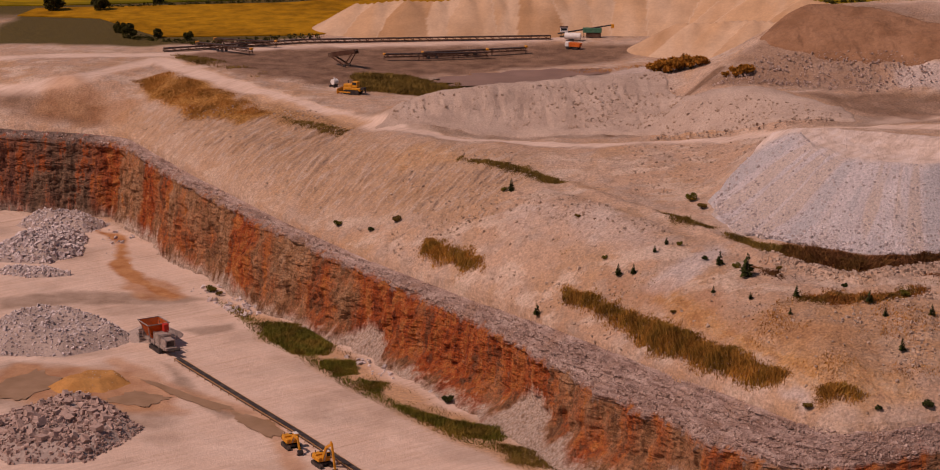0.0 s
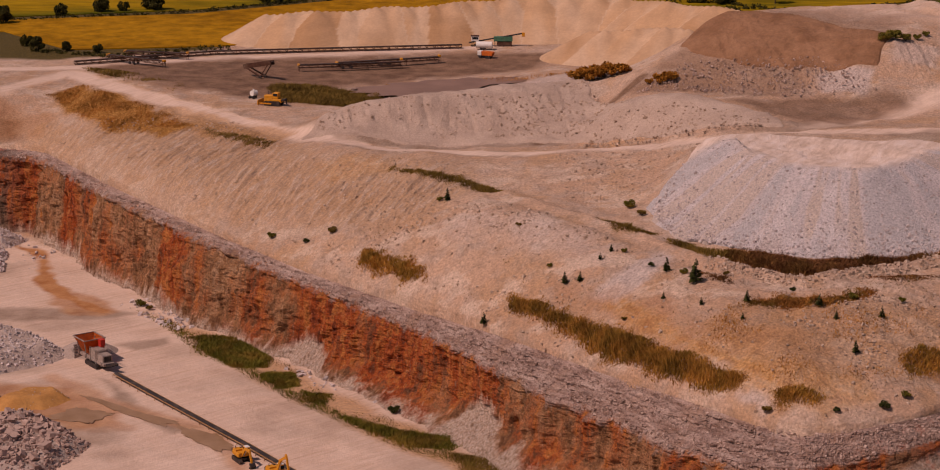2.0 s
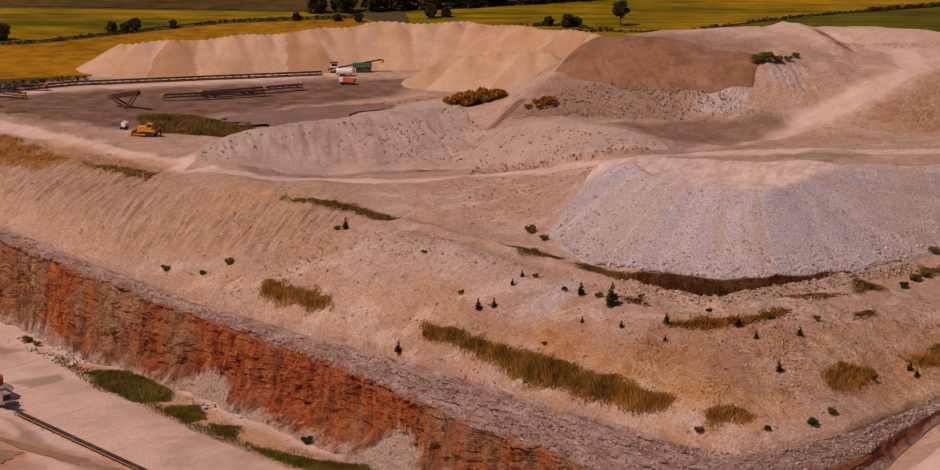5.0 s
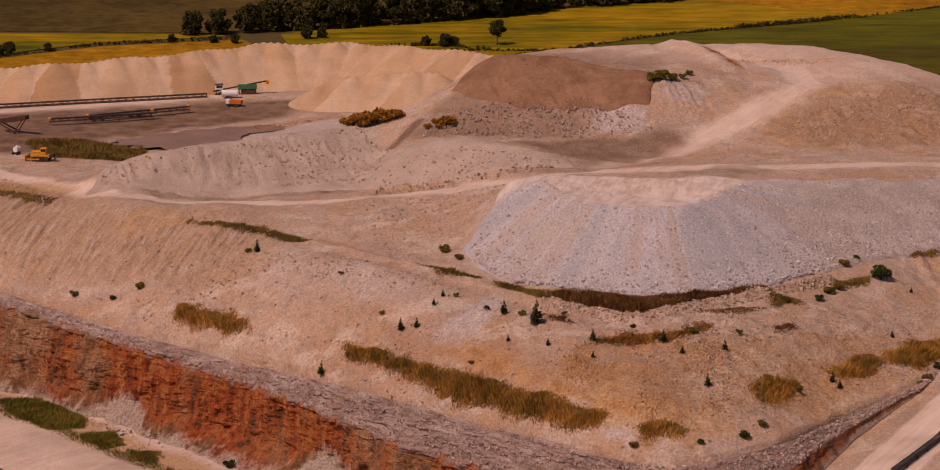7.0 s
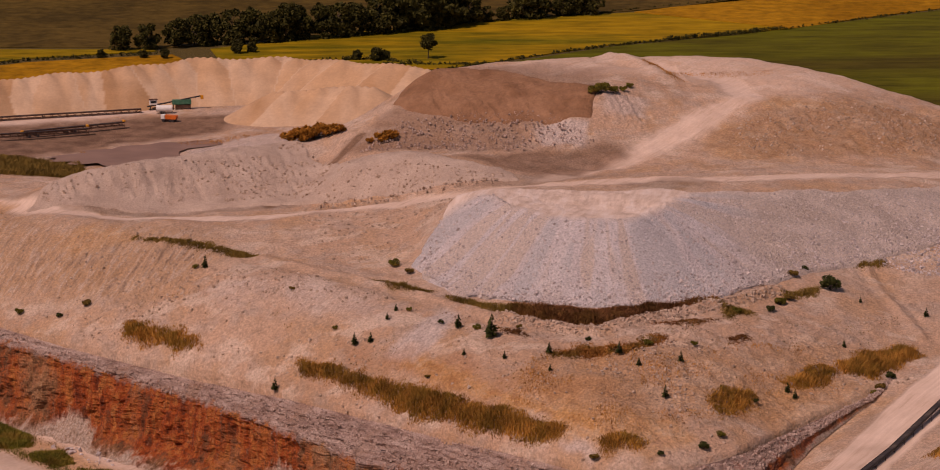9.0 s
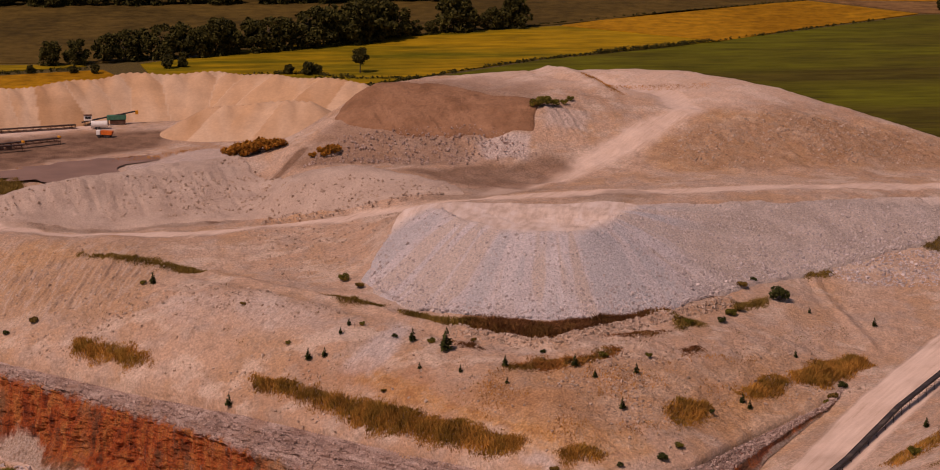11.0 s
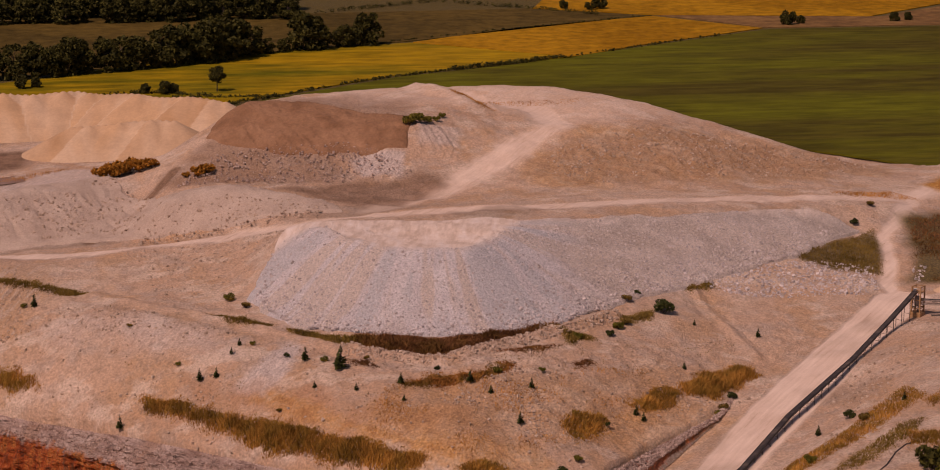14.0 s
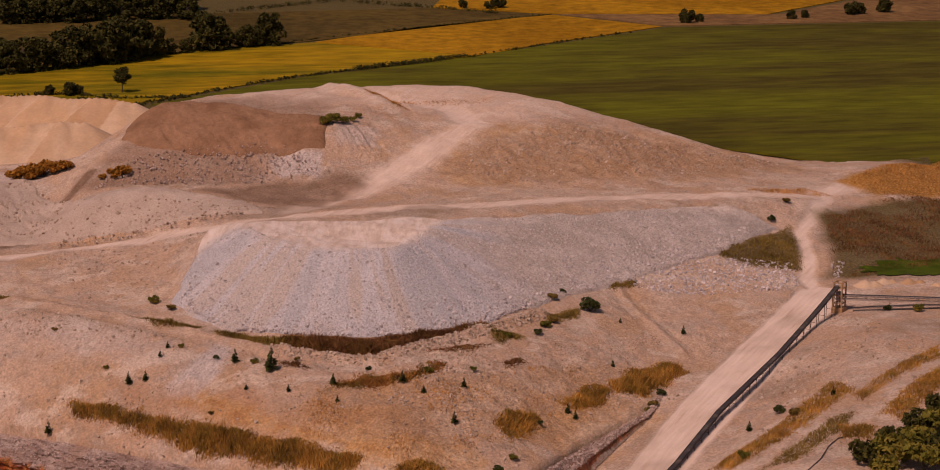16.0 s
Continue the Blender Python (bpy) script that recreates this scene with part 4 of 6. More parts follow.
TOE_LINE = [(4, 638), (8, 620), (14, 607), (28, 596), (45, 589), (65, 588), (83, 594), (105, 612), (135, 634), (173, 656)]
lots("stone_rubble", STONE_TOE, 14000, 0.18, 0.8, M_STONES, "grey crushed stones rolled down the tip", 3, lambda x, y: np.maximum(0.12 * (y < 655), np.exp(-along(x, y, TOE_LINE)[0] / 8)) * (inside(x, y, TIP_TOP) < 0), up=0.62)
lots("loose_stones", BENCH, 9000, 0.14, 0.8, M_PALESTONES, "pale stones scattered over the sandy bench", 5, lambda x, y: np.clip(rough(x, y, 16, 4, 51) * 2.6 - 0.1, 0.05, 1))
lots("loose_stones", [(-20, 640), (5, 650), (20, 690), (-30, 700)], 500, 0.25, 0.8, M_PALESTONES, "pale stones on the slope beside the tip", 6)
lots("loose_stones", [(120, 560), (190, 600), (200, 560), (170, 500), (130, 480), (128, 510), (150, 535)], 1200, 0.2, 0.8, M_PALESTONES, "pale stones on the bank by the ramp", 8, lambda x, y: np.clip(0.4 + rough(x, y, 12, 3, 52) * 1.6, 0, 1) * (along(x, y, RAMP)[0] > 10))
lots("loose_stones", [(-10, 750), (40, 738), (70, 745), (55, 762), (5, 768)], 1600, 0.15, 0.7, M_CAPSTONES, "broken stone fallen at the foot of the brown bank", 9, up=0.6)
HAUL_SPUR = [(226, 712), (215, 690), (205, 655), (196, 622)]
lots("loose_stones", [(120, 640), (180, 655), (215, 650), (200, 625), (150, 628)], 1800, 0.25, 1.0, M_STONES, "grey stones spilled beyond the tip", 10, lambda x, y: 1.0 * (along(x, y, RAMP)[0] > 11) * (along(x, y, HAUL_SPUR)[0] > 6))
lots("loose_stones", CRUMBLE, 1800, 0.15, 0.8, M_PALESTONES, "pale lumps fallen down the high slope", 17, lambda x, y: np.clip(0.3 + rough(x, y, 14, 3, 56) * 2.0, 0, 1))
lots("loose_stones", FLUTED, 1300, 0.2, 0.9, M_PALESTONES, "pale lumps along the spoil ridge", 18, lambda x, y: np.clip(0.3 + rough(x, y, 12, 3, 57) * 2.0, 0, 1), up=0.6)
lots("loose_stones", [(-20, 728), (9, 725), (38, 709), (30, 700), (0, 706), (-25, 715)], 700, 0.2, 0.8, M_PALESTONES, "pale lumps on the end of the spoil ridge", 19, up=0.6)
lots("loose_stones", SCRAPED, 2500, 0.15, 0.7, M_PALESTONES, "pale stones on the scraped slope", 20, lambda x, y: np.clip(0.2 + rough(x, y, 12, 3, 60) * 2.0, 0.02, 1))
lots("loose_stones", [(22, 590), (41, 578), (50, 576), (63, 584), (84, 594), (103, 607), (105, 602), (84, 588), (63, 577), (50, 568), (40, 570), (22, 583)], 1500, 0.2, 1.0, M_PALESTONES, "pale stones along the low bank below the brushwood", 21)
# cap rock along the rim and broken stone along the foot of the face
rng = np.random.default_rng(12)
spots = CAP_SPOTS[0]
rocks("rim_rubble", spots[:, 0], spots[:, 1], 0.15 + 0.6 * rng.uniform(0, 1, len(spots)) ** 2, M_CAPSTONES, "broken cap rock along the quarry rim", 13, 0.4, spots[:, 2])
lots("foot_rubble", [(-226, 768), (-180, 715), (-135, 668), (-100, 632), (-70, 600), (-55, 583), (-90, 610), (-130, 648), (-200, 715), (-230, 740)], 2200, 0.4, 1.8, M_STONES, "broken grey stone along the foot of the face", 14, lambda x, y: np.clip(0.35 + rough(x, y, 12, 3, 55) * 1.8, 0, 1))


def rubble_pile(poly, high, n, lo, hi, material, core, label, seed, boulders=0):
    """A dumped pile: a mound of fines, its loose stones and its single boulders."""
    xs, ys = [p[0] for p in poly], [p[1] for p in poly]
    cx, cy = sum(xs) / len(xs), sum(ys) / len(ys)
    gx, gy = np.arange(min(xs) - 2, max(xs) + 2, 0.7), np.arange(min(ys) - 2, max(ys) + 2, 0.7)
    xx, yy = np.meshgrid(gx, gy)

    def rise(x, y):
        d = inside(x, y, poly) + 1.5 * rough(x, y, 7, 3, seed)
        return np.clip(d * 0.62, -1.0, high * (0.8 + 0.5 * rough(x, y, 9, 3, seed + 1)))

    me = sheet_mesh("mound", gx - cx, gy - cy, np.minimum(land(xx, yy) - FLOOR, 1.0) + rise(xx, yy), core)
    pile = new("rubble_pile")
    pile.location = (cx, cy, FLOOR)
    tagged(pile, label, "rubble pile", "rubble piles on the pit floor")
    mound = new("mound", me)
    mound.parent = pile
    x, y, rng = scatter(poly, n, seed)
    size = lo + (hi - lo) * rng.uniform(0, 1, len(x)) ** 2.5
    v = rock_verts(rng, len(x)) * size[:, None, None]
    v += np.stack([x - cx, y - cy, np.minimum(land(x, y) - FLOOR, 1.0) + np.maximum(rise(x, y), 0) + size * 0.15], 1)[:, None]
    f = (np.arange(len(x))[:, None, None] * 8 + ROCK_FACES[None]).reshape(-1, 4)
    loose = new("loose_stone", smooth_mesh("loose_stone", v.reshape(-1, 3).tolist(), f.tolist(), material, False))
    loose.parent = pile
    tagged(loose, kind="stuff")
    if boulders:
        shapes = [smooth_mesh("boulder", r.tolist(), ROCK_FACES.tolist(), material, False) for r in rock_verts(rng, 8)]
        bx, by, _ = scatter([(cx + (px - cx) * 0.75, cy + (py - cy) * 0.75) for px, py in poly], boulders, seed + 2)
        bz = np.minimum(land(bx, by) - FLOOR, 1.0) + np.maximum(rise(bx, by), 0)
        for k in range(len(bx)):
            s = rng.uniform(1.2, 2.6)
            b = new("boulder", shapes[k % 8])
            b.parent = pile
            b.matrix_basis = pose(bx[k] - cx, by[k] - cy, bz[k] + s * 0.2, rng.uniform(-25, 25), rng.uniform(-25, 25), rng.uniform(0, 360)) @ Matrix.Scale(s, 4)
    return pile


M_PILECORE = heap_material("dusty_fines", (0.33, 0.25, 0.215), (0.46, 0.36, 0.31), 1.2, 0.8)
M_OCHRE = heap_material("ochre_sand", (0.42, 0.19, 0.055), (0.52, 0.26, 0.085), 0.8, 0.4)
rubble_pile([(-215, 640), (-208, 655), (-193, 655), (-180, 645), (-167, 632), (-170, 622), (-182, 610), (-200, 607), (-218, 622)], 5.5, 1500, 0.25, 1.0, M_STONES, M_PILECORE, "grey dumped stone pile with fine dust on top", 61)
rubble_pile([(-176, 556), (-168, 572), (-160, 576), (-148, 566), (-136, 553), (-138, 540), (-141, 526), (-160, 520), (-178, 535)], 4.0, 2200, 0.35, 1.4, M_MAUVESTONES, M_PILECORE, "dumped pile of large broken grey boulders", 67, 110)
rubble_pile([(-252, 722), (-247, 742), (-238, 755), (-226, 745), (-219, 722), (-226, 708), (-245, 708)], 6.0, 1500, 0.4, 1.6, M_STONES, M_PILECORE, "grey stone pile below the far face", 71)
rubble_pile([(-240, 694), (-236, 702), (-220, 702), (-212, 696), (-225, 690)], 2.0, 500, 0.4, 1.3, M_STONES, M_PILECORE, "low bank of grey stones on the pit floor", 73)
rubble_pile([(-256, 770), (-238, 773), (-224, 764), (-228, 752), (-245, 748), (-258, 758)], 7.0, 900, 0.3, 1.2, M_STONES, M_PILECORE, "pale scree cone under the corner of the face", 77)
rubble_pile([(-176, 582), (-170, 596), (-160, 598), (-153, 590), (-158, 580), (-168, 576)], 3.0, 40, 0.2, 0.4, M_PALESTONES, M_OCHRE, "small orange sand pile beside a puddle", 79)
rubble_pile([(-196, 520), (-186, 528), (-176, 522), (-172, 508), (-190, 505)], 4.0, 700, 0.4, 1.6, M_MAUVESTONES, M_PILECORE, "dark broken stone pile near the boulders", 83, 40)


def puddle(outline, label, z=None, material=None):
    """A shallow pool with a muddy, still surface."""
    cx, cy = sum(p[0] for p in outline) / len(outline), sum(p[1] for p in outline) / len(outline)
    bm, pts = bmesh.new(), []
    for k in range(48):
        a = k / 48 * len(outline)
        i, s = int(a), a - int(a)
        s = s * s * (3 - 2 * s)
        p, q = outline[i], outline[(i + 1) % len(outline)]
        w = 1 + 0.10 * math.sin(k * 1.7) + 0.07 * math.sin(k * 3.1 + 1)
        pts.append((cx + (p[0] + (q[0] - p[0]) * s - cx) * w, cy + (p[1] + (q[1] - p[1]) * s - cy) * w))
    h = max(ground_at(x, y) for x, y in pts + [(cx, cy)]) + 0.06 if z is None else z
    if material:
        bmesh.ops.triangle_fill(bm, use_beauty=True, edges=[bm.edges.new(e) for e in zip(*(lambda v: (v, v[1:] + v[:1]))([bm.verts.new((x, y, ground_at(x, y) + 0.35)) for x, y in pts]))])
    else:
        bm.faces.new([bm.verts.new((x, y, h)) for x, y in pts])
    ob = part("puddle", bm, material or M_WATER)
    return tagged(ob, label, "puddle", kind="structure")


M_WATER, wt, wb = shader("muddy_water", 0.45)
wt.links.new(ramp(wt, noise_of(wt, 0.2), [(0.3, (0.25, 0.145, 0.075)), (0.7, (0.35, 0.215, 0.13))]), wb.inputs["Base Color"])
puddle([(-156, 573), (-150, 584), (-138, 580), (-142, 571)], "shallow brown puddle on the pit floor")
puddle([(-192, 580), (-184, 597), (-172, 588), (-178, 570), (-190, 570)], "wide shallow muddy puddle on the pit floor")
puddle([(-152, 594), (-146, 592), (-130, 581), (-118, 575), (-122, 571), (-138, 582)], "long muddy puddle beside the conveyor")
puddle([(-118, 572), (-105, 566), (-98, 556), (-102, 553), (-114, 564)], "narrow muddy puddle beside the conveyor")
M_POND, pt, pb = shader("settling_pond_water", 0.5)
pt.links.new(ramp(pt, noise_of(pt, 0.08), [(0.3, (0.21, 0.122, 0.088)), (0.7, (0.29, 0.175, 0.13))]), pb.inputs["Base Color"])
pond = puddle([(-120, 830), (-104, 844), (-84, 855), (-62, 862), (-56, 852), (-72, 842), (-72, 822), (-95, 812), (-112, 818)], "mauve-brown settling pond behind the spoil ridge", -0.9)
pond.data.materials[0] = M_POND
M_ALGAE = crop_material("algae_green_water", (0.05, 0.075, 0.006), (0.08, 0.11, 0.010))
puddle([(219, 647), (235, 655), (262, 652), (262, 640), (236, 634), (222, 638)], "still pond covered in bright green algae", 2.2, M_ALGAE)
for k, (x, y, r) in enumerate([(212, 628, 3.0), (219, 630, 2.6), (226, 627, 3.4), (233, 622, 2.8), (241, 621, 3.0)]):
    stockpile("sand_bank", [(x, y, ground_at(x, y) + r * 0.55), (x + r, y - 0.5, ground_at(x + r, y) + r * 0.45)], 0.6, ground_at(x, y) - 1, "low bank of pale sand beside the pond", M_SANDPILE, 0.6, 0.3, 140 + k)

# ---- plants ----
def blades(name, poly, n, high, material, label, seed, lean=0.4, wide=0.09, category="grass", keep=None):
    """A stand of tall grass: single bent blades."""
    xs, ys = [p[0] for p in poly], [p[1] for p in poly]
    grown = [(min(xs) - 3, min(ys) - 3), (max(xs) + 3, min(ys) - 3), (max(xs) + 3, max(ys) + 3), (min(xs) - 3, max(ys) + 3)]
    keep2 = keep or (lambda a, b: 1.0)
    x, y, rng = scatter(grown, n * 2, seed, lambda a, b: keep2(a, b) * np.clip((inside(a, b, poly) + 2.2 * rough(a, b, 4, 3, seed) + 1.6) / 2.4, 0.0, 1))
    n = len(x)
    edge = np.clip(inside(x, y, poly) / 3.0 + 0.6, 0.3, 1)
    h = high * rng.uniform(0.4, 1.05, n) * edge * (1 + 0.5 * rough(x, y, 4, 2, seed + 9))
    a = rng.uniform(0, 6.28, n)
    dx, dy = np.cos(a) * wide, np.sin(a) * wide
    lx, ly = rng.normal(0.12, lean, n) * h, rng.normal(0, lean, n) * h
    z = land(x, y) - 0.1
    v = np.stack([np.stack([x - dx, y - dy, z], 1), np.stack([x + dx, y + dy, z], 1), np.stack([x + lx * 0.4 + dx * 0.8, y + ly * 0.4 + dy * 0.8, z + h * 0.6], 1),
                  np.stack([x + lx * 0.4 - dx * 0.8, y + ly * 0.4 - dy * 0.8, z + h * 0.6], 1), np.stack([x + lx, y + ly, z + h], 1)], 1)
    i = np.arange(n)[:, None] * 5
    faces = (i + np.array([0, 1, 2, 3])).tolist() + (i + np.array([3, 2, 4])).tolist()
    return tagged(new(name, smooth_mesh(name, v.reshape(-1, 3).tolist(), faces, material, False)), label, category, kind="stuff")


M_REED = leafy("reed", (0.26, 0.12, 0.022), (0.58, 0.28, 0.06), 0.12, (0.36, 0.195, 0.038))
M_BRUSH = leafy("dark_brush", (0.10, 0.042, 0.018), (0.27, 0.11, 0.042), 0.12, (0.24, 0.115, 0.032))
M_SCRUB = leafy("rusty_scrub", (0.20, 0.075, 0.02), (0.46, 0.19, 0.045), 0.2, (0.25, 0.15, 0.035))
M_DRY = leafy("dry_grass", (0.34, 0.14, 0.028), (0.58, 0.28, 0.075), 0.12)
M_SEDGE = leafy("green_sedge", (0.08, 0.078, 0.010), (0.23, 0.185, 0.03), 0.12, (0.30, 0.185, 0.035))
M_OLIVEGRASS = leafy("olive_grass", (0.13, 0.085, 0.018), (0.29, 0.175, 0.042), 0.12)
blades("reed_bed", [(-30, 590), (-20, 581), (-11, 571), (4, 554), (15, 542), (22, 534), (28, 528), (34, 524), (32, 522), (25, 525), (14, 535), (6, 544), (-3, 552), (-11, 565), (-20, 575), (-30, 587)], 12500, 2.7, M_REED, "tall dry brown reeds along the bench", 101)
blades("reed_bed", [(-80, 640), (-72, 632), (-58, 618), (-57, 615), (-63, 619), (-72, 628), (-79, 635)], 3000, 2.2, M_REED, "patch of dry reeds above the rim", 102)
blades("grass_strip", [(-80, 689), (-66, 681), (-53, 673), (-42, 663), (-47, 662), (-58, 673), (-73, 683)], 3500, 1.4, M_OLIVEGRASS, "olive grass strip below the haul road", 103)
blades("brushwood", [(27, 594), (44, 587), (51, 586), (67, 589), (84, 595), (83, 593), (67, 585), (54, 577), (49, 576), (42, 578), (34, 584), (27, 591)], 9000, 2.0, M_BRUSH, "dark red-brown brushwood at the foot of the tip", 104, 0.5, 0.13)
blades("grass_strip", [(11, 608), (20, 599), (30, 592), (29, 589), (19, 596), (13, 603)], 1500, 1.6, M_OLIVEGRASS, "olive grass at the foot of the tip", 105)
blades("brushwood", [(34, 556), (46, 558), (54, 560), (65, 565), (63, 560), (54, 556), (45, 552), (34, 555)], 2600, 1.2, M_SCRUB, "low red-brown scrub on the sandy bench", 106, 0.5, 0.12)
blades("reed_bed", [(70, 533), (75, 540), (84, 544), (85, 541), (80, 533), (73, 528)], 1300, 1.6, M_REED, "patch of dry reeds near the ramp", 107)
blades("reed_bed", [(94, 550), (102, 560), (109, 560), (106, 554), (98, 549)], 1500, 1.9, M_REED, "patch of dry reeds near the ramp", 108)
blades("reed_bed", [(110, 562), (120, 572), (131, 579), (136, 574), (128, 568), (118, 559), (111, 560)], 3000, 2.6, M_REED, "tall dry reeds beside the ramp", 109)
blades("reed_bed", [(42, 517), (48, 517), (53, 515), (50, 513), (43, 514)], 1000, 1.6, M_REED, "patch of dry reeds at the rim's bend", 110)
blades("grass_strip", [(-9, 626), (1, 617), (8, 613), (4, 611), (-4, 615)], 1000, 1.2, M_OLIVEGRASS, "olive grass beside the tip", 111)
blades("dry_grass", DRY, 6500, 0.9, M_DRY, "orange dry grass on the bank below the haul road", 112, keep=lambda x, y: np.clip(0.55 + rough(x, y, 9, 3, 62) * 1.4, 0, 1))
blades("grass_strip", [(-233, 856), (-216, 851), (-182, 821), (-180, 806), (-209, 828)], 2400, 1.4, M_OLIVEGRASS, "weedy verge along the haul road", 113, keep=lambda x, y: np.clip(0.4 + rough(x, y, 9, 3, 63) * 1.6, 0, 1))
blades("grass_strip", [(-157, 754), (-126, 731), (-129, 725), (-150, 743)], 1300, 1.0, M_OLIVEGRASS, "olive weeds on the bank", 114)
blades("green_sedge", [(-134, 654), (-122, 654), (-108, 637), (-106, 627), (-116, 625), (-128, 640)], 7000, 1.7, M_SEDGE, "dark green sedge at the foot of the face", 115)
blades("green_sedge", [(-106, 619), (-97, 621), (-93, 610), (-98, 608)], 3500, 1.9, M_SEDGE, "dark green sedge clump at the foot of the face", 116)
blades("green_sedge", [(-75, 584), (-56, 574), (-42, 571), (-42, 562), (-53, 564), (-66, 574)], 4500, 1.8, M_SEDGE, "dark green sedge at the foot of the face", 117)
blades("green_sedge", [(-42, 559), (-32, 558), (-24, 544), (-35, 545)], 1500, 1.2, M_OLIVEGRASS, "olive sedge at the foot of the face", 118)
blades("green_sedge", [(-150, 823), (-138, 834), (-107, 820), (-103, 792), (-137, 790)], 9000, 1.8, M_OLIVEGRASS, "olive weedy mound beside the yard", 119, keep=lambda x, y: x * 0 + 1)
blades("meadow", [(172, 658), (193, 673), (211, 686), (199, 646), (186, 648)], 5000, 0.8, M_OLIVEGRASS, "olive meadow behind the stone tip", 120)
blades("meadow", [(226, 694), (261, 721), (300, 728), (290, 660), (245, 646), (220, 640), (206, 640), (214, 660)], 9000, 1.0, M_BRUSH, "brown and olive weeds on the hillside", 121, keep=lambda x, y: np.clip(0.5 + rough(x, y, 12, 3, 64) * 1.5, 0, 1))
blades("dry_grass", [(252, 737), (325, 812), (320, 740), (262, 722)], 4000, 1.0, M_DRY, "orange dry grass on the hilltop", 122)
blades("grass_strip", [(119, 508), (137, 514), (163, 537), (165, 526), (135, 502), (120, 496)], 3600, 1.1, M_REED, "yellow-brown grass along the bank", 123)
blades("grass_strip", [(162, 521), (182, 538), (199, 550), (196, 541), (178, 528), (162, 515)], 2000, 1.0, M_REED, "brown grass strip along a ledge", 124)
blades("grass_strip", [(124, 486), (151, 509), (157, 509), (151, 500), (131, 484)], 1800, 0.9, M_OLIVEGRASS, "olive grass strip along a ledge", 125)
blades("grass_strip", [(163, 505), (179, 521), (192, 532), (183, 514), (165, 498)], 2200, 1.4, M_REED, "brown grass beside the lower track", 126)
blades("grass_strip", [(150, 503), (158, 497), (153, 490), (147, 493)], 700, 1.3, M_REED, "brown grass clump beside the lower track", 127)
blades("dry_grass", [(100, 803), (140, 800), (142, 806), (104, 810)], 500, 0.6, M_DRY, "dry grass tufts on the high ground", 128)
blades("dry_grass", [(205, 716), (232, 724), (240, 718), (214, 709)], 700, 0.8, M_DRY, "dry grass tufts beside the haul road", 129)
blades("dry_grass", [(-110, 845), (-60, 862), (-35, 872), (-60, 852), (-100, 838)], 900, 1.0, M_DRY, "dry weeds along the pond's bank", 130)
blades("dry_grass", [(95, 812), (99, 800), (103, 790), (107, 791), (102, 806), (98, 815)], 500, 0.9, M_DRY, "dry grass along the mound on the high ground", 142)
blades("weeds", BENCH, 3600, 0.5, M_OLIVEGRASS, "sparse weeds over the sandy bench", 131, 0.4, 0.12, keep=lambda x, y: np.clip(rough(x, y, 11, 3, 66) * 2.2 - 0.3, 0, 1))

blades("grass_strip", FOOT, 5000, 0.7, M_OLIVEGRASS, "thin olive grass along the foot of the face", 132, 0.4, 0.1, keep=lambda x, y: np.clip(0.35 + rough(x, y, 8, 3, 68) * 1.6, 0, 1))
blades("weeds", [(30, 560), (75, 562), (110, 575), (100, 556), (75, 527), (45, 516), (22, 538)], 2600, 0.7, M_DRY, "thin dry grass over the lower bench", 133, 0.45, 0.1, keep=lambda x, y: np.clip(0.2 + rough(x, y, 9, 3, 69) * 1.8, 0, 1))


blades("green_sedge", [(-91, 606), (-83, 603), (-82, 594), (-88, 598)], 900, 1.6, M_SEDGE, "small dark sedge clump at the foot of the face", 134)
blades("grass_strip", [(-160, 680), (-145, 668), (-126, 643), (-107, 622), (-91, 603), (-78, 590), (-64, 576), (-50, 564), (-36, 557), (-27, 548), (-30, 546), (-40, 553), (-54, 561), (-68, 573), (-82, 587), (-95, 600), (-111, 619), (-130, 638), (-147, 663)], 9000, 1.0, M_SEDGE, "thin line of olive sedge along the wet foot of the face", 135, 0.45, 0.1)
for k, (weed_poly, tall) in enumerate([([(84, 591), (90, 588), (92, 586), (85, 582)], 1.3), ([(103, 602), (116, 610), (114, 603), (103, 598)], 1.2), ([(130, 631), (141, 636), (141, 633), (133, 629)], 1.1), ([(21, 580), (28, 573), (30, 568), (24, 572)], 0.8), ([(62, 577), (76, 582), (82, 580), (70, 574)], 0.7), ([(82, 568), (88, 572), (88, 570), (83, 565)], 0.7)]):
    blades("weed_clump", weed_poly, 700, tall, M_OLIVEGRASS if k < 3 else M_BRUSH, "low clump of olive weeds on the bench" if k < 3 else "low clump of brown weeds on the bench", 136 + k, 0.5, 0.11)


def leaf_cloud(clumps, per, size, rng):
    """Leaves as small bent quads, in round clumps of (x, y, z, radius)."""
    v, f = [], []
    for cx, cy, cz, r in clumps:
        d = rng.normal(0, 1, (per, 3))
        d /= np.linalg.norm(d, axis=1)[:, None]
        p = np.array((cx, cy, cz)) + d * (r * rng.uniform(0.45, 1.0, (per, 1)) ** 0.6) * (1, 1, 0.8)
        a, b = rng.normal(0, 1, (per, 3)), rng.normal(0, 1, (per, 3))
        a *= size / np.linalg.norm(a, axis=1)[:, None]
        b *= size * 0.7 / np.linalg.norm(b, axis=1)[:, None]
        q = np.stack([p - a, p - b * 0.8, p + a, p + b], 1)
        f += (np.arange(per)[:, None] * 4 + len(v) + np.arange(4)).tolist()
        v += q.reshape(-1, 3).tolist()
    return v, f


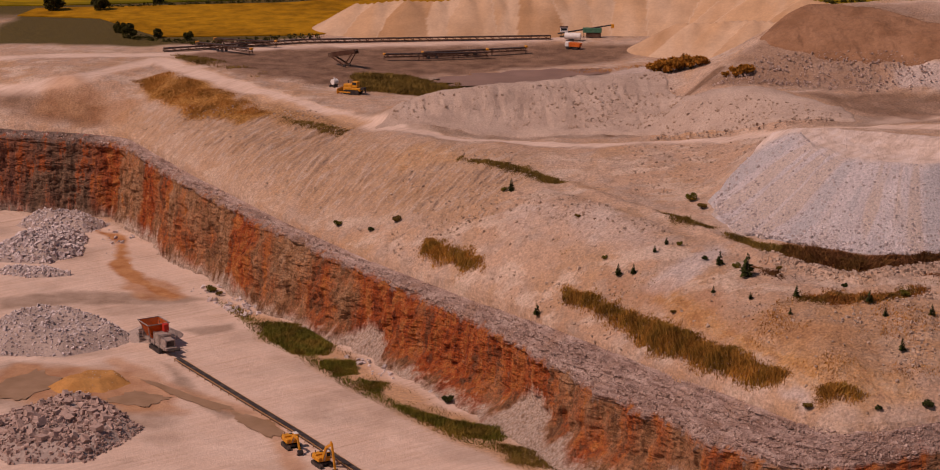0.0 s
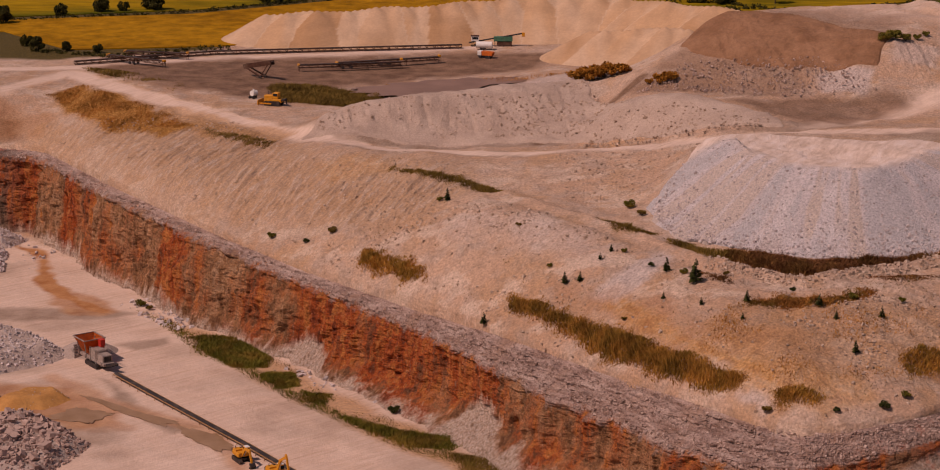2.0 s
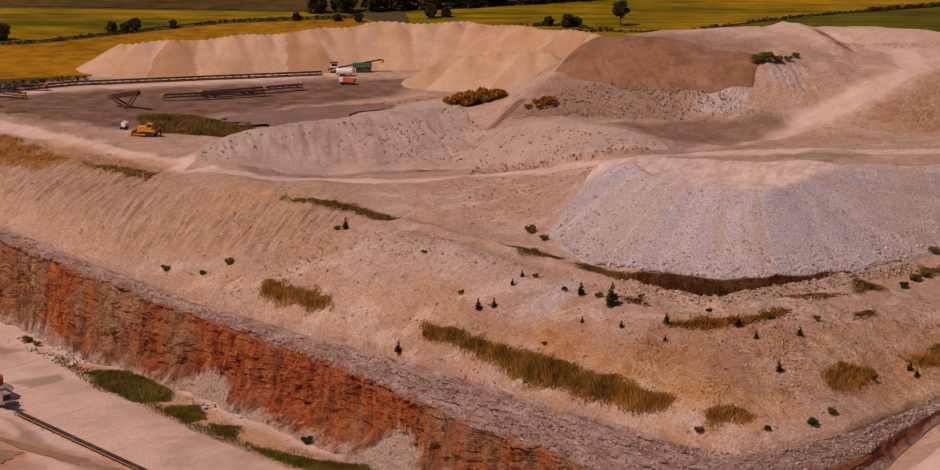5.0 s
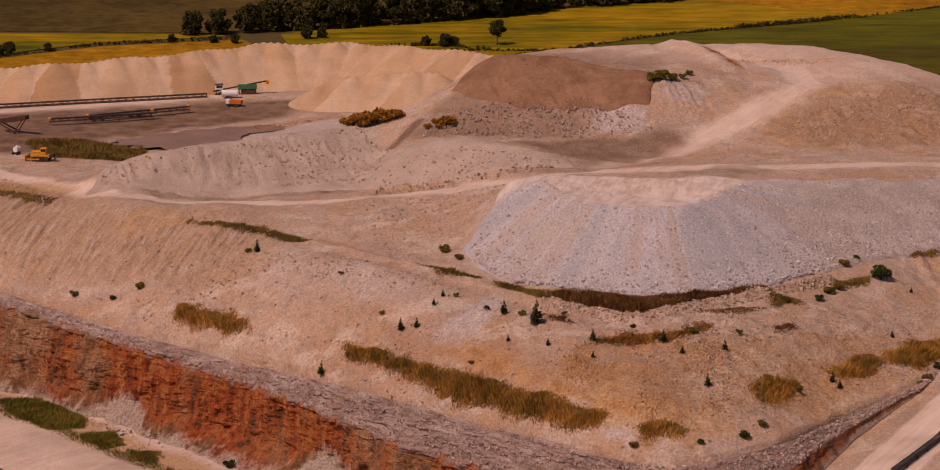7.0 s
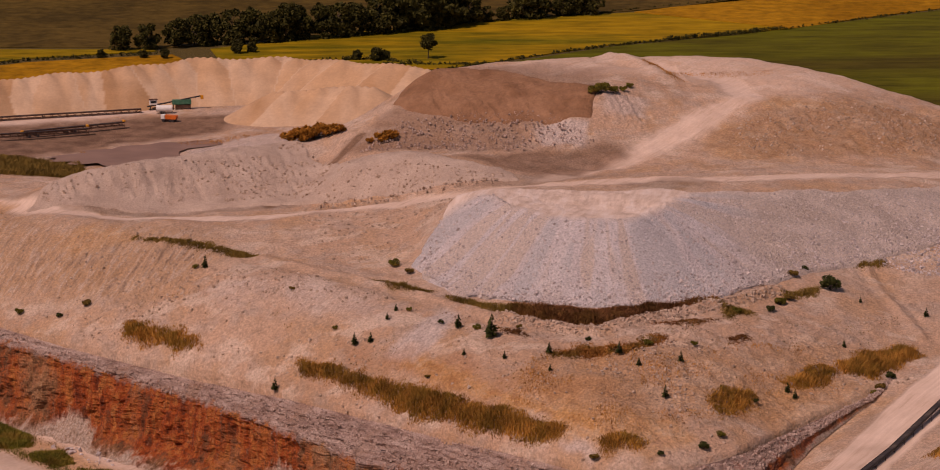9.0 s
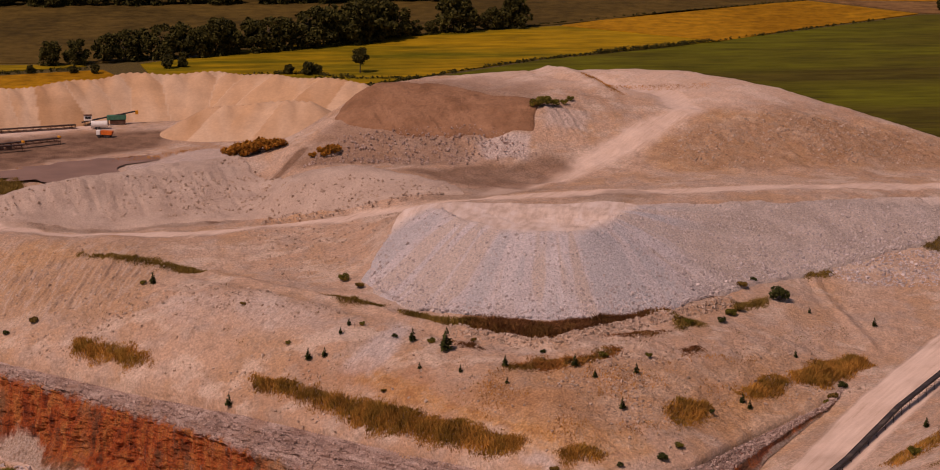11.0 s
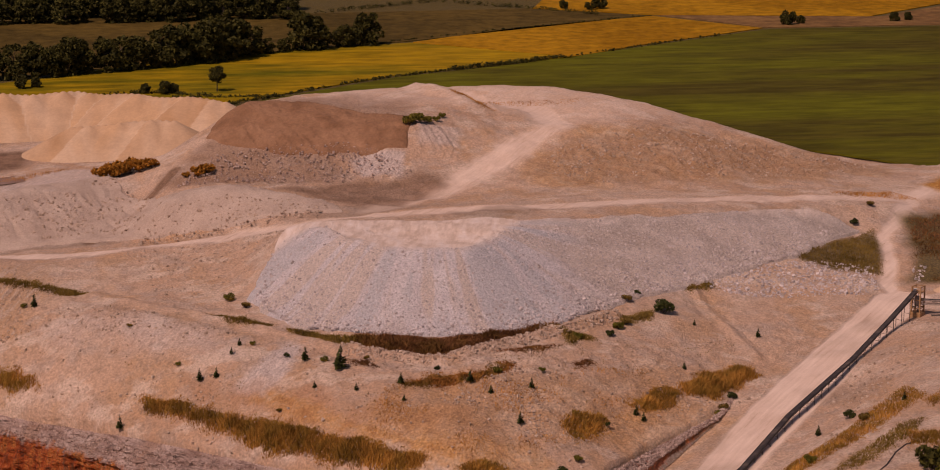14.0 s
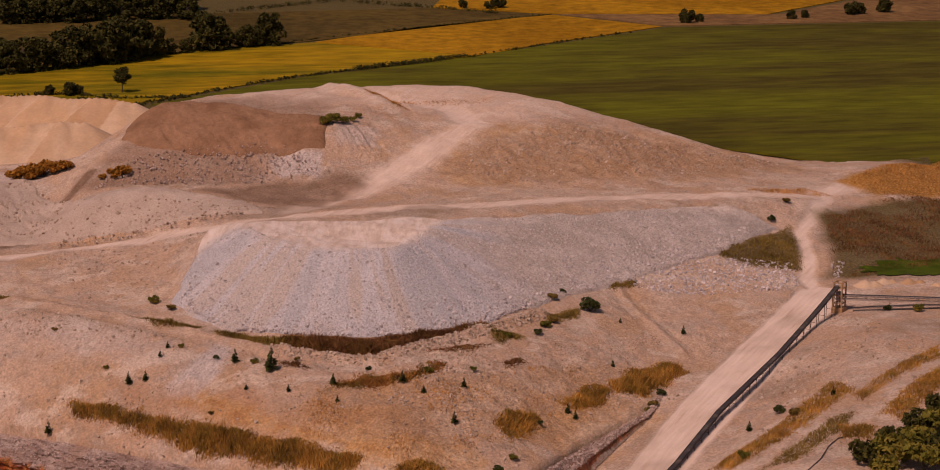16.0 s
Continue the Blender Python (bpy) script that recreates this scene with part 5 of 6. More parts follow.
M_BARK = plain("bark", (0.07, 0.05, 0.035), 0.9)
M_LEAF = leafy("broad_leaf", (0.022, 0.022, 0.006), (0.095, 0.082, 0.018), 0.25)
M_NEEDLE = leafy("conifer_needle", (0.028, 0.036, 0.010), (0.085, 0.09, 0.024), 0.8)
M_AUTUMN = leafy("rusty_leaf", (0.26, 0.10, 0.014), (0.48, 0.20, 0.03), 0.3)


def broad_tree(seed, high, wide, trunk=0.28, leaf=0.5, name="tree", material=None):
    """A broadleaf tree: tapered trunk, limbs and an open crown of leaf clumps."""
    rng = np.random.default_rng(seed)
    tree = new(name)
    bm = bmesh.new()
    top = Vector((rng.normal(0, 0.3), rng.normal(0, 0.3), high * 0.62))
    tube(bm, (0, 0, -0.4), top, high * 0.024, high * 0.010, 7)
    clumps = []
    for k in range(rng.integers(22, 28)):
        a, u = k * 2.4 + rng.uniform(-0.4, 0.4), rng.uniform(0, 1)
        r = wide * (0.22 + 0.62 * math.sin(math.pi * (0.2 + 0.72 * u))) * rng.uniform(0.55, 1)
        p = Vector((math.cos(a) * r, math.sin(a) * r, high * (trunk + 0.12 + (0.86 - trunk - 0.12) * u)))
        tube(bm, top * (0.55 + 0.4 * u), p, high * 0.008, high * 0.003, 5)
        clumps.append((*p, wide * rng.uniform(0.26, 0.42)))
    part("trunk", bm, M_BARK, tree)
    v, f = leaf_cloud(clumps, 80, leaf, rng)
    crown = new("crown", smooth_mesh("crown", v, f, material or M_LEAF, False))
    crown.parent = tree
    return tree


def shrub(seed, high, material, name="shrub"):
    rng = np.random.default_rng(seed)
    sh = new(name)
    bm = bmesh.new()
    clumps = []
    for k in range(7):
        a = k * 0.9 + rng.uniform(0, 0.5)
        p = Vector((math.cos(a) * high * 0.42, math.sin(a) * high * 0.42, high * rng.uniform(0.35, 0.75)))
        tube(bm, (0, 0, -0.1), p, 0.05, 0.02, 5)
        clumps.append((*p, high * 0.33))
    part("stem", bm, M_BARK, sh)
    v, f = leaf_cloud(clumps, 85, high * 0.12, rng)
    crown = new("foliage", smooth_mesh("foliage", v, f, material, False))
    crown.parent = sh
    return sh


def conifer(seed, high):
    """A young conifer: straight stem, whorls of drooping needle sprays."""
    rng = np.random.default_rng(seed)
    tree = new("conifer")
    bm = bmesh.new()
    tube(bm, (0, 0, -0.2), (0, 0, high * 0.97), 0.035 * high, 0.008 * high, 6)
    part("trunk", bm, M_BARK, tree)
    v, f = [], []
    for k in range(15):
        u = k / 14
        z, r = high * (0.08 + 0.88 * u), high * 0.30 * (1 - u) ** 0.8 + 0.08
        for j in range(max(4, int(13 * (1 - u)))):
            a = rng.uniform(0, 6.28)
            rr = r * rng.uniform(0.65, 1.2)
            tip = np.array((math.cos(a) * rr, math.sin(a) * rr, z + rr * rng.uniform(-0.15, 0.45)))
            side = np.array((-math.sin(a), math.cos(a), 0)) * rr * 0.28
            mid = np.array((math.cos(a) * rr * 0.55, math.sin(a) * rr * 0.55, z + 0.1 * rr))
            n = len(v)
            v += [(0, 0, z), tuple(mid + side), tuple(tip), tuple(mid - side + (0, 0, 0.08 * high))]
            f.append((n, n + 1, n + 2, n + 3))
    crown = new("needles", smooth_mesh("needles", v, f, M_NEEDLE, False))
    crown.parent = tree
    return tree


def plant_all(kinds, places, label, category, group, seed):
    """Copies of a few kinds at places of (x, y, height); the kinds themselves take the first places."""
    rng = np.random.default_rng(seed)
    for k, (x, y, h) in enumerate(places):
        ob, own = kinds[k % len(kinds)]
        m = pose(x, y, ground_at(x, y) - 0.05, 0, 0, rng.uniform(0, 360))
        s = h / own
        if k < len(kinds):
            tagged(ob, label, category, group)
            ob.matrix_basis, made_one = m, ob
        else:
            made_one = copy_thing(ob, m)
        made_one.scale = (s, s, s)


plant_all([(conifer(201, 4.0), 4.0), (conifer(202, 4.0), 4.0), (conifer(203, 4.0), 4.0)],
          [(-57, 655.7, 4.2), (20.4, 570.5, 6.6), (12.4, 580.5, 4.0), (-15, 587.3, 3.6), (-10.7, 585.5, 3.0), (-36.4, 585, 3.6), (33.9, 555.6, 3.2), (60.4, 533.7, 3.4), (12.6, 563.3, 2.0), (22.5, 557, 2.2), (66.8, 549.5, 3.0), (51.7, 554.2, 3.4),
           (55.8, 547.8, 2.4), (114.9, 574, 2.0), (33.1, 546.4, 1.8), (-6, 591.8, 2.0), (-3.4, 596, 2.2), (143.3, 597.6, 2.8), (135.4, 524.3, 3.0), (125.8, 602, 1.8), (114.8, 574.4, 2.0), (158.4, 525.2, 2.6), (94, 547, 3.0), (95.5, 545, 2.6)],
          "young dark green conifer on sandy ground", "conifer", "young conifers on the bench", 210)
plant_all([(shrub(221, 2.0, M_NEEDLE), 2.0), (shrub(222, 2.0, M_SEDGE), 2.0), (shrub(223, 2.0, M_OLIVEGRASS), 2.0)],
          [(118.9, 609, 4.1), (101.8, 595.5, 2.3), (109.5, 615, 2.2), (113.9, 620, 1.6), (-112.7, 664.6, 1.9), (-31.5, 620.8, 1.2), (67, 515.3, 1.9), (0.1, 595.6, 1.2), (145.6, 519.8, 2.0), (144.5, 526.9, 2.2), (125, 501, 2.3), (105, 598, 1.9), (98, 590, 1.7), (88, 586, 1.9),
           (-87.5, 635.4, 2.5), (-84.5, 632, 1.9), (-161, 686, 2.3), (-157, 682, 1.7), (-62, 590, 2.3), (-20, 596, 1.1), (-92, 656, 1.9), (-100, 656, 1.4), (-60, 660, 1.4), (3, 560, 1.1), (45, 565, 1.2), (72, 560, 1.4), (28, 575, 1.2), (8, 585, 1.2), (17, 577, 1.6), (76, 540, 1.2), (84, 538, 1.1), (60, 560, 1.7),
           (40, 512, 1.7), (56, 512, 1.2), (72, 520, 1.6), (120, 555, 2.0), (124, 560, 1.9), (118, 553, 1.6), (215, 700, 1.9), (205, 688, 2.0), (-2, 640, 2.3), (2, 632, 1.9), (205, 596, 1.7), (213, 592, 2.3), (226, 594, 1.9), (238, 596, 1.9)],
          "small green shrub on sandy ground", "shrub", "shrubs on the bench", 230)
plant_all([(shrub(241, 3.0, M_AUTUMN), 3.0), (shrub(242, 3.0, M_AUTUMN), 3.0)],
          [(-32, 788, 4.5), (-29, 786, 5.0), (-26, 785, 5.5), (-22, 784, 5.5), (-18, 782, 4.6), (-15, 780, 3.6), (-24, 789, 5.5), (-1, 757, 3.6), (2, 758, 4.0), (-5, 759, 2.0)],
          "rusty orange bush on the spoil", "bush", "rusty bushes", 250)
plant_all([(shrub(261, 3.0, M_SEDGE), 3.0)], [(72, 766, 3.2), (75, 767, 3.6), (79, 769, 2.6), (83, 773, 2.0), (86, 778, 1.8)], "dark green bush on the edge of the bank", "bush", "bushes on the bank", 260)
plant_all([(shrub(271, 4.0, M_LEAF), 4.0), (shrub(272, 4.0, M_SEDGE), 4.0)], [(147, 478, 6), (152, 476, 7), (156, 483, 6.5), (161, 480, 7), (166, 490, 6), (170, 486, 7), (175, 496, 6.5), (178, 490, 7), (165, 474, 7), (158, 470, 7), (184, 500, 6), (148, 470, 5)],
          "dense dark green bush beside the lower track", "bush", "dense bushes below the bank", 270)

# ---- trees of the plain ----
lone = broad_tree(301, 13.0, 4.4, 0.30, 0.45)
lone.matrix_basis = pose(32, 1056, 0)
tagged(lone, "single round-crowned broadleaf tree in the field", "tree")
wood = [(broad_tree(310 + k, 17.0, 7.5, -0.06, 0.95), 17.0) for k in range(4)]
rng = np.random.default_rng(33)
places = [(-86, 1104, 15), (-78, 1108, 17), (-70, 1112, 16), (-60, 1112, 18), (-50, 1116, 18), (-42, 1118, 17), (-34, 1122, 20), (-27, 1127, 19), (-16, 1130, 18), (-8, 1133, 19), (0, 1137, 18), (12, 1144, 20), (20, 1148, 22), (28, 1152, 23), (36, 1156, 24), (44, 1162, 24), (52, 1168, 22), (60, 1176, 18),
          (90, 1196, 22), (97, 1198, 20), (112, 1204, 13), (119, 1207, 12), (126, 1210, 19), (70, 1184, 9), (78, 1188, 8), (-100, 1098, 14), (-112, 1094, 13)]
plant_all(wood, places, "large dark broadleaf tree at the field's edge", "tree", "trees of the wood", 34)
far_wood = [(x + rng.uniform(-5, 5), 1335 + 25 * row + rng.uniform(-6, 6), rng.uniform(13, 20)) for row in range(3) for x in range(-330, 100, 13)]
for x, y, h in far_wood:
    t2 = copy_thing(wood[rng.integers(0, 4)][0], pose(x, y, -0.3, 0, 0, rng.uniform(0, 360)))
    t2.scale = (h / 17 * 1.2, h / 17 * 1.2, h / 17)
    tagged(t2, "dark tree of the distant wood", group="trees of the distant wood")
small = [(broad_tree(330 + k, 6.0, 3.2, 0.05, 0.45), 6.0) for k in range(3)]
plant_all(small, [(8, 1052, 6.5), (-1, 1055, 5), (12, 1056, 5), (-57, 1080, 7), (-50, 1083, 5), (-267, 997, 7), (-244, 1006, 8), (-248, 1008, 7), (-194, 1035, 5), (-190, 1037, 6), (-200, 1033, 5), (-258, 1001, 5), (-174, 1046, 4), (-120, 1072, 4), (379, 1262, 9), (388, 1266, 5), (291, 1357, 9), (284, 1352, 6), (446, 1268, 6), (456, 1272, 5), (490, 1282, 9), (497, 1285, 7),
                  (515, 1290, 9), (270, 1362, 6), (-300, 960, 8), (-320, 955, 9), (-282, 985, 6), (-90, 1066, 5), (-100, 1068, 4), (-270, 903, 5), (-262, 892, 6), (-250, 893, 4), (-236, 890, 4)],
          "small dark tree on a field boundary", "tree", "trees along the field boundaries", 35)


def hedge(line, n, high, seed, label="low dark hedge between the fields"):
    rng = np.random.default_rng(seed)
    pts = np.array(line_points([(*p, 0) for p in line], 1.0))
    pick = pts[rng.integers(0, len(pts), n)]
    clumps = [(p[0] + rng.normal(0, 1.2), p[1] + rng.normal(0, 1.2), high * rng.uniform(0.2, 0.9), high * rng.uniform(0.4, 0.8)) for p in pick]
    v, f = leaf_cloud(clumps, 12, 0.5, rng)
    return tagged(new("hedge", smooth_mesh("hedge", v, f, M_LEAF, False)), label, "hedge", kind="stuff")


hedge([(40, 1022), (90, 1068), (121, 1091), (150, 1107)], 160, 1.1, 41)
hedge([(150, 1107), (189, 1127), (215, 1143)], 230, 2.0, 42)
hedge([(215, 1143), (267, 1181), (330, 1225)], 90, 1.0, 43)
hedge([(120, 1360), (200, 1414), (250, 1364), (283, 1327)], 220, 2.2, 44)
hedge([(-300, 968), (-226, 1001), (-154, 1064), (-90, 1084)], 260, 1.3, 45)
hedge([(-40, 1040), (0, 1058), (30, 1040)], 120, 1.6, 46)
hedge([(120, 1208), (200, 1258), (313, 1317)], 110, 1.0, 47)
hedge([(-262, 890), (-225, 880), (-196, 902), (-186, 906)], 120, 1.4, 48, "weedy growth round the foot of the stockpile")
hedge([(38, 1020), (30, 1010), (10, 1040), (60, 1035)], 160, 1.2, 49, "dark scrub below the lone tree")

# ---- machines ----
M_YELLOWPAINT = plain("yellow_machine_paint", (0.62, 0.25, 0.015), 0.5, 0.0, 0.2, 1.5)
M_DARKSTEEL = plain("dark_steel", (0.045, 0.036, 0.034), 0.6, 0.3, 0.3, 1.5)
M_GREYSTEEL = plain("dusty_grey_steel", (0.34, 0.27, 0.235), 0.65, 0.2, 0.25, 1.5)
M_RUSTSTEEL = plain("rusty_steel", (0.085, 0.036, 0.022), 0.8, 0.1, 0.35, 1.0)
M_ORANGELINER = plain("orange_hopper_paint", (0.60, 0.13, 0.02), 0.55, 0.0, 0.2, 1.0)
M_REDPAINT = plain("red_paint", (0.5, 0.035, 0.02), 0.5, 0.0, 0.15, 1.0)
M_WHITEPAINT = plain("white_paint", (0.72, 0.68, 0.64), 0.5, 0.0, 0.08, 0.8)
M_GREENPAINT = plain("faded_green_paint", (0.05, 0.16, 0.10), 0.6, 0.0, 0.2, 1.0)
M_RUBBER = plain("black_rubber_belt", (0.04, 0.032, 0.032), 0.8, 0.0, 0.3, 1.0)
M_TIMBER = plain("weathered_tan_steel", (0.36, 0.20, 0.095), 0.8, 0.0, 0.25, 1.0)
M_CONCRETE = plain("grey_concrete_block", (0.34, 0.28, 0.25), 0.9, 0.0, 0.25, 1.0)
M_CABGLASS, cgt, cgb = shader("dark_cab_glass", 0.1)
cgb.inputs["Base Color"].default_value = (0.02, 0.022, 0.025, 1)


def track(bm, long, high, wide, x):
    """A crawler track: a rounded loop with raised shoes."""
    r = high / 2
    loop = [(-long / 2 + r - math.sin(a) * r, r + math.cos(a) * r) for a in np.linspace(0, math.pi, 7)] + [(long / 2 - r + math.sin(a) * r, r - math.cos(a) * r) for a in np.linspace(0, math.pi, 7)]
    prism(bm, loop, x - wide / 2, x + wide / 2)
    for k in range(int(long / 0.4)):
        y = -long / 2 + r + k * 0.4
        if y < long / 2 - r:
            box(bm, (wide + 0.04, 0.12, 0.06), (x, y, high + 0.02))


def excavator(x, y, turn, boom, stick, bucket_turn, label):
    """A crawler excavator that faces +y; boom and stick as (y, z) joints."""
    ex = thing("excavator", x, y, turn, label, "excavator", "excavators beside the conveyor")
    for side in (-1.2, 1.2):
        part("track", made(track, 4.4, 0.95, 0.6, side), M_DARKSTEEL, ex, "dusty steel crawler track")
    bm = made(box, (1.9, 2.2, 0.5), (0, 0, 0.7))
    tube(bm, (0, 0, 0.8), (0, 0, 1.15), 0.7)
    part("undercarriage", bm, M_DARKSTEEL, ex)
    bm = made(box, (2.7, 3.2, 1.0), (0, -0.5, 1.7), bevel=0.12)
    box(bm, (1.5, 1.6, 0.45), (0.55, -1.1, 2.35), bevel=0.08)
    house = part("house", bm, M_YELLOWPAINT, ex, "orange-yellow engine house")
    part("counterweight", made(box, (2.6, 0.7, 1.1), (0, -2.3, 1.75), bevel=0.2), M_DARKSTEEL, house)
    part("exhaust", made(tube, (0.8, -1.4, 2.5), (0.8, -1.4, 3.1), 0.08), M_DARKSTEEL, house)
    cab = part("cab", made(box, (1.0, 1.6, 1.55), (-0.85, 0.5, 2.45), bevel=0.12), M_YELLOWPAINT, ex)
    bm = made(box, (1.04, 1.2, 0.8), (-0.85, 0.55, 2.65))
    box(bm, (0.8, 1.64, 0.8), (-0.85, 0.5, 2.65))
    part("cab_window", bm, M_CABGLASS, cab, "dark cab glass")
    part("cab_roof", made(box, (1.0, 1.5, 0.06), (-0.85, 0.5, 3.26)), M_WHITEPAINT, cab)
    foot, knee, tip = (0.9, 1.7), boom, stick
    mid = ((foot[0] + knee[0]) / 2 - 0.3, (foot[1] + knee[1]) / 2 + 0.9)
    bm = made(beam, (0.25, *foot), (0.25, *mid), 0.45, 0.6)
    beam(bm, (0.25, *mid), (0.25, *knee), 0.42, 0.5)
    part("boom", bm, M_YELLOWPAINT, ex)
    part("hydraulic_ram", made(tube, (0.25, foot[0] + 0.5, foot[1] - 0.2), (0.25, mid[0] + 0.3, mid[1] - 0.4), 0.09), M_GREYSTEEL, ex)
    bm = made(beam, (0.25, *knee), (0.25, *tip), 0.35, 0.42)
    beam(bm, (0.25, *knee), (0.25, knee[0] - 0.5, knee[1] + 0.35), 0.3, 0.4)
    part("stick", bm, M_YELLOWPAINT, ex)
    bm = bmesh.new()
    c, s = math.cos(radians(bucket_turn)), math.sin(radians(bucket_turn))
    out = [(tip[0] + c * a - s * b, tip[1] + s * a + c * b) for a, b in ((0, 0.1), (0.5, -0.1), (0.6, -0.7), (0.2, -1.1), (-0.4, -1.0), (-0.5, -0.9), (0.1, -0.5))]
    prism(bm, out, -0.35, 0.85)
    part("bucket", bm, M_DARKSTEEL, ex, "worn dark steel bucket")
    ex.scale = (1.22, 1.22, 1.22)
    return ex


excavator(-94, 547, 218, (4.6, 3.4), (5.4, 1.1), 20, "orange-yellow crawler excavator with its arm folded to the ground")
excavator(-82.5, 535.5, 222, (5.2, 6.3), (6.4, 1.2), 0, "orange-yellow crawler excavator with its boom raised and long stick down")


def conveyor(name, pts, label, high=1.2, wide=1.5, legs=6.0, lattice=False, frame_mat=None, group="belt conveyors"):
    """A belt conveyor along points of (x, y, z of the belt); trestle legs down to the ground."""
    base = Vector(pts[0])
    cv = new(name)
    cv.location = base
    tagged(cv, label, "conveyor", group)
    steel = bmesh.new()
    fm = frame_mat or M_GREYSTEEL
    for a, b in zip(pts, pts[1:]):
        a, b = Vector(a) - base, Vector(b) - base
        d = (b - a).normalized()
        side = d.cross(Vector((0, 0, 1))).normalized() * wide / 2
        up = Vector((0, 0, 1))
        part("belt", made(beam, a + up * 0.12, b + up * 0.12, wide * 0.72, 0.08), M_RUBBER, cv, "black rubber belt")
        part("return_belt", made(beam, a - up * 0.30, b - up * 0.30, wide * 0.72, 0.06), M_RUBBER, cv, "black rubber belt")
        for s in (-1, 1):
            beam(steel, a + side * s, b + side * s, 0.12, 0.28)
            if lattice:
                beam(steel, a + side * s - up * 1.2, b + side * s - up * 1.2, 0.18, 0.22)
        n = max(2, int((b - a).length / (1.5 if lattice else 3.0)))
        for k in range(n):
            p = a + (b - a) * (k / n)
            q = a + (b - a) * ((k + 1) / n)
            beam(steel, p + side, p - side, 0.12, 0.12)
            if lattice:
                for s in (-1, 1):
                    beam(steel, p + side * s, (p if k % 2 else q) + side * s - up * 1.2, 0.14, 0.14)
    part("frame", steel, fm, cv)
    run = line_points([tuple(p) for p in pts], legs)
    for k, (x, y, z) in enumerate(run):
        g = ground_at(x, y)
        if z - g < 0.4:
            continue
        j = min(k, len(run) - 2)
        d = (Vector(run[j + 1]) - Vector(run[j])).normalized()
        side = d.cross(Vector((0, 0, 1))).normalized() * wide / 2
        bm = bmesh.new()
        p = Vector((x, y, z)) - base
        for s in (-1, 1):
            beam(bm, p + side * s, p + side * s * 1.15 - Vector((0, 0, z - g + 0.1)), 0.14, 0.14)
        beam(bm, p + side * 1.1 - Vector((0, 0, (z - g) * 0.6)), p - side * 1.1 - Vector((0, 0, (z - g) * 0.6)), 0.1, 0.1)
        part("trestle", bm, fm, cv)
    return cv


def over(line, up):
    return [(x, y, ground_at(x, y) + up) for x, y in line]


conveyor("conveyor", over([(-147, 612), (-118.6, 581.6), (-94, 555.5), (-71, 529.6), (-40, 496)], 1.0), "long low belt conveyor across the pit floor", wide=1.9, legs=5, frame_mat=M_TIMBER)
conveyor("conveyor", [(*p[:2], p[2] + 1.3) for p in [(100, 500, -19.2), (113, 515.3, -17.0), (133, 540, -12.0), (162.5, 572.5, -6.6)]] + [(180, 590.5, 0.5), (192, 602.5, 5.2)], "long dark belt conveyor rising beside the ramp", wide=1.6, legs=5, frame_mat=M_DARKSTEEL)
conveyor("conveyor", [(193.5, 603, 2.6), (222, 597, 1.6), (262, 590, 0.8), (330, 580, 0.8)], "belt conveyor on lattice girders leaving the transfer tower", wide=1.6, legs=14, lattice=True, frame_mat=M_GREYSTEEL)


def transfer_tower():
    tw = thing("transfer_tower", 193, 603, 45, "tan steel transfer tower between two conveyors", "tower")
    for x in (-1.5, 1.5):
        for y in (-1.3, 1.3):
            part("post", made(box, (0.35, 0.35, 9.2), (x, y, 4.4)), M_TIMBER, tw)
    for z in (2.6, 5.0, 7.2, 8.8):
        bm = bmesh.new()
        for s in (-1, 1):
            box(bm, (3.3, 0.22, 0.25), (0, 1.3 * s, z))
            box(bm, (0.22, 2.8, 0.25), (1.5 * s, 0, z))
        part("floor_beam", bm, M_TIMBER, tw)
    for s in (-1, 1):
        bm = made(beam, (-1.5, 1.3 * s, 0), (1.5, 1.3 * s, 2.6), 0.12, 0.12)
        beam(bm, (1.5, 1.3 * s, 2.6), (-1.5, 1.3 * s, 5.0), 0.12, 0.12)
        part("brace", bm, M_TIMBER, tw)
    part("chute", made(box, (1.6, 1.6, 2.6), (0, 0, 4.6), bevel=0.15), M_GREYSTEEL, tw)
    bm = made(box, (3.2, 2.8, 0.12), (0, 0, 7.3))
    for s in (-1, 1):
        box(bm, (3.2, 0.06, 0.06), (0, 1.38 * s, 8.2))
    part("platform", bm, M_TIMBER, tw)
    part("drive_motor", made(tube, (-0.8, 0.9, 7.8), (0.5, 0.9, 7.8), 0.35), M_WHITEPAINT, tw)
    part("footing", made(box, (3.8, 3.4, 2.4), (0, 0, 0.2), bevel=0.1), M_TIMBER, tw)
    # dark tube drawn as the shadow line below the lattice conveyor
    pipe = new("belt_shadow_line")
    pipe.location = (196, 600, ground_at(196, 600) + 0.25)
    tagged(pipe, "dark tube on the sand standing in for the conveyor's shadow", "pipe")
    bm = bmesh.new()
    run = [(196, 600), (205, 596), (220, 593), (245, 588), (270, 584)]
    pts = [Vector((x, y, ground_at(x, y) + 0.25)) - pipe.location for x, y in run]
    for a, b in zip(pts, pts[1:]):
        tube(bm, a, b, 0.28, sides=8)
    part("shadow_run", bm, M_RUBBER, pipe)


transfer_tower()


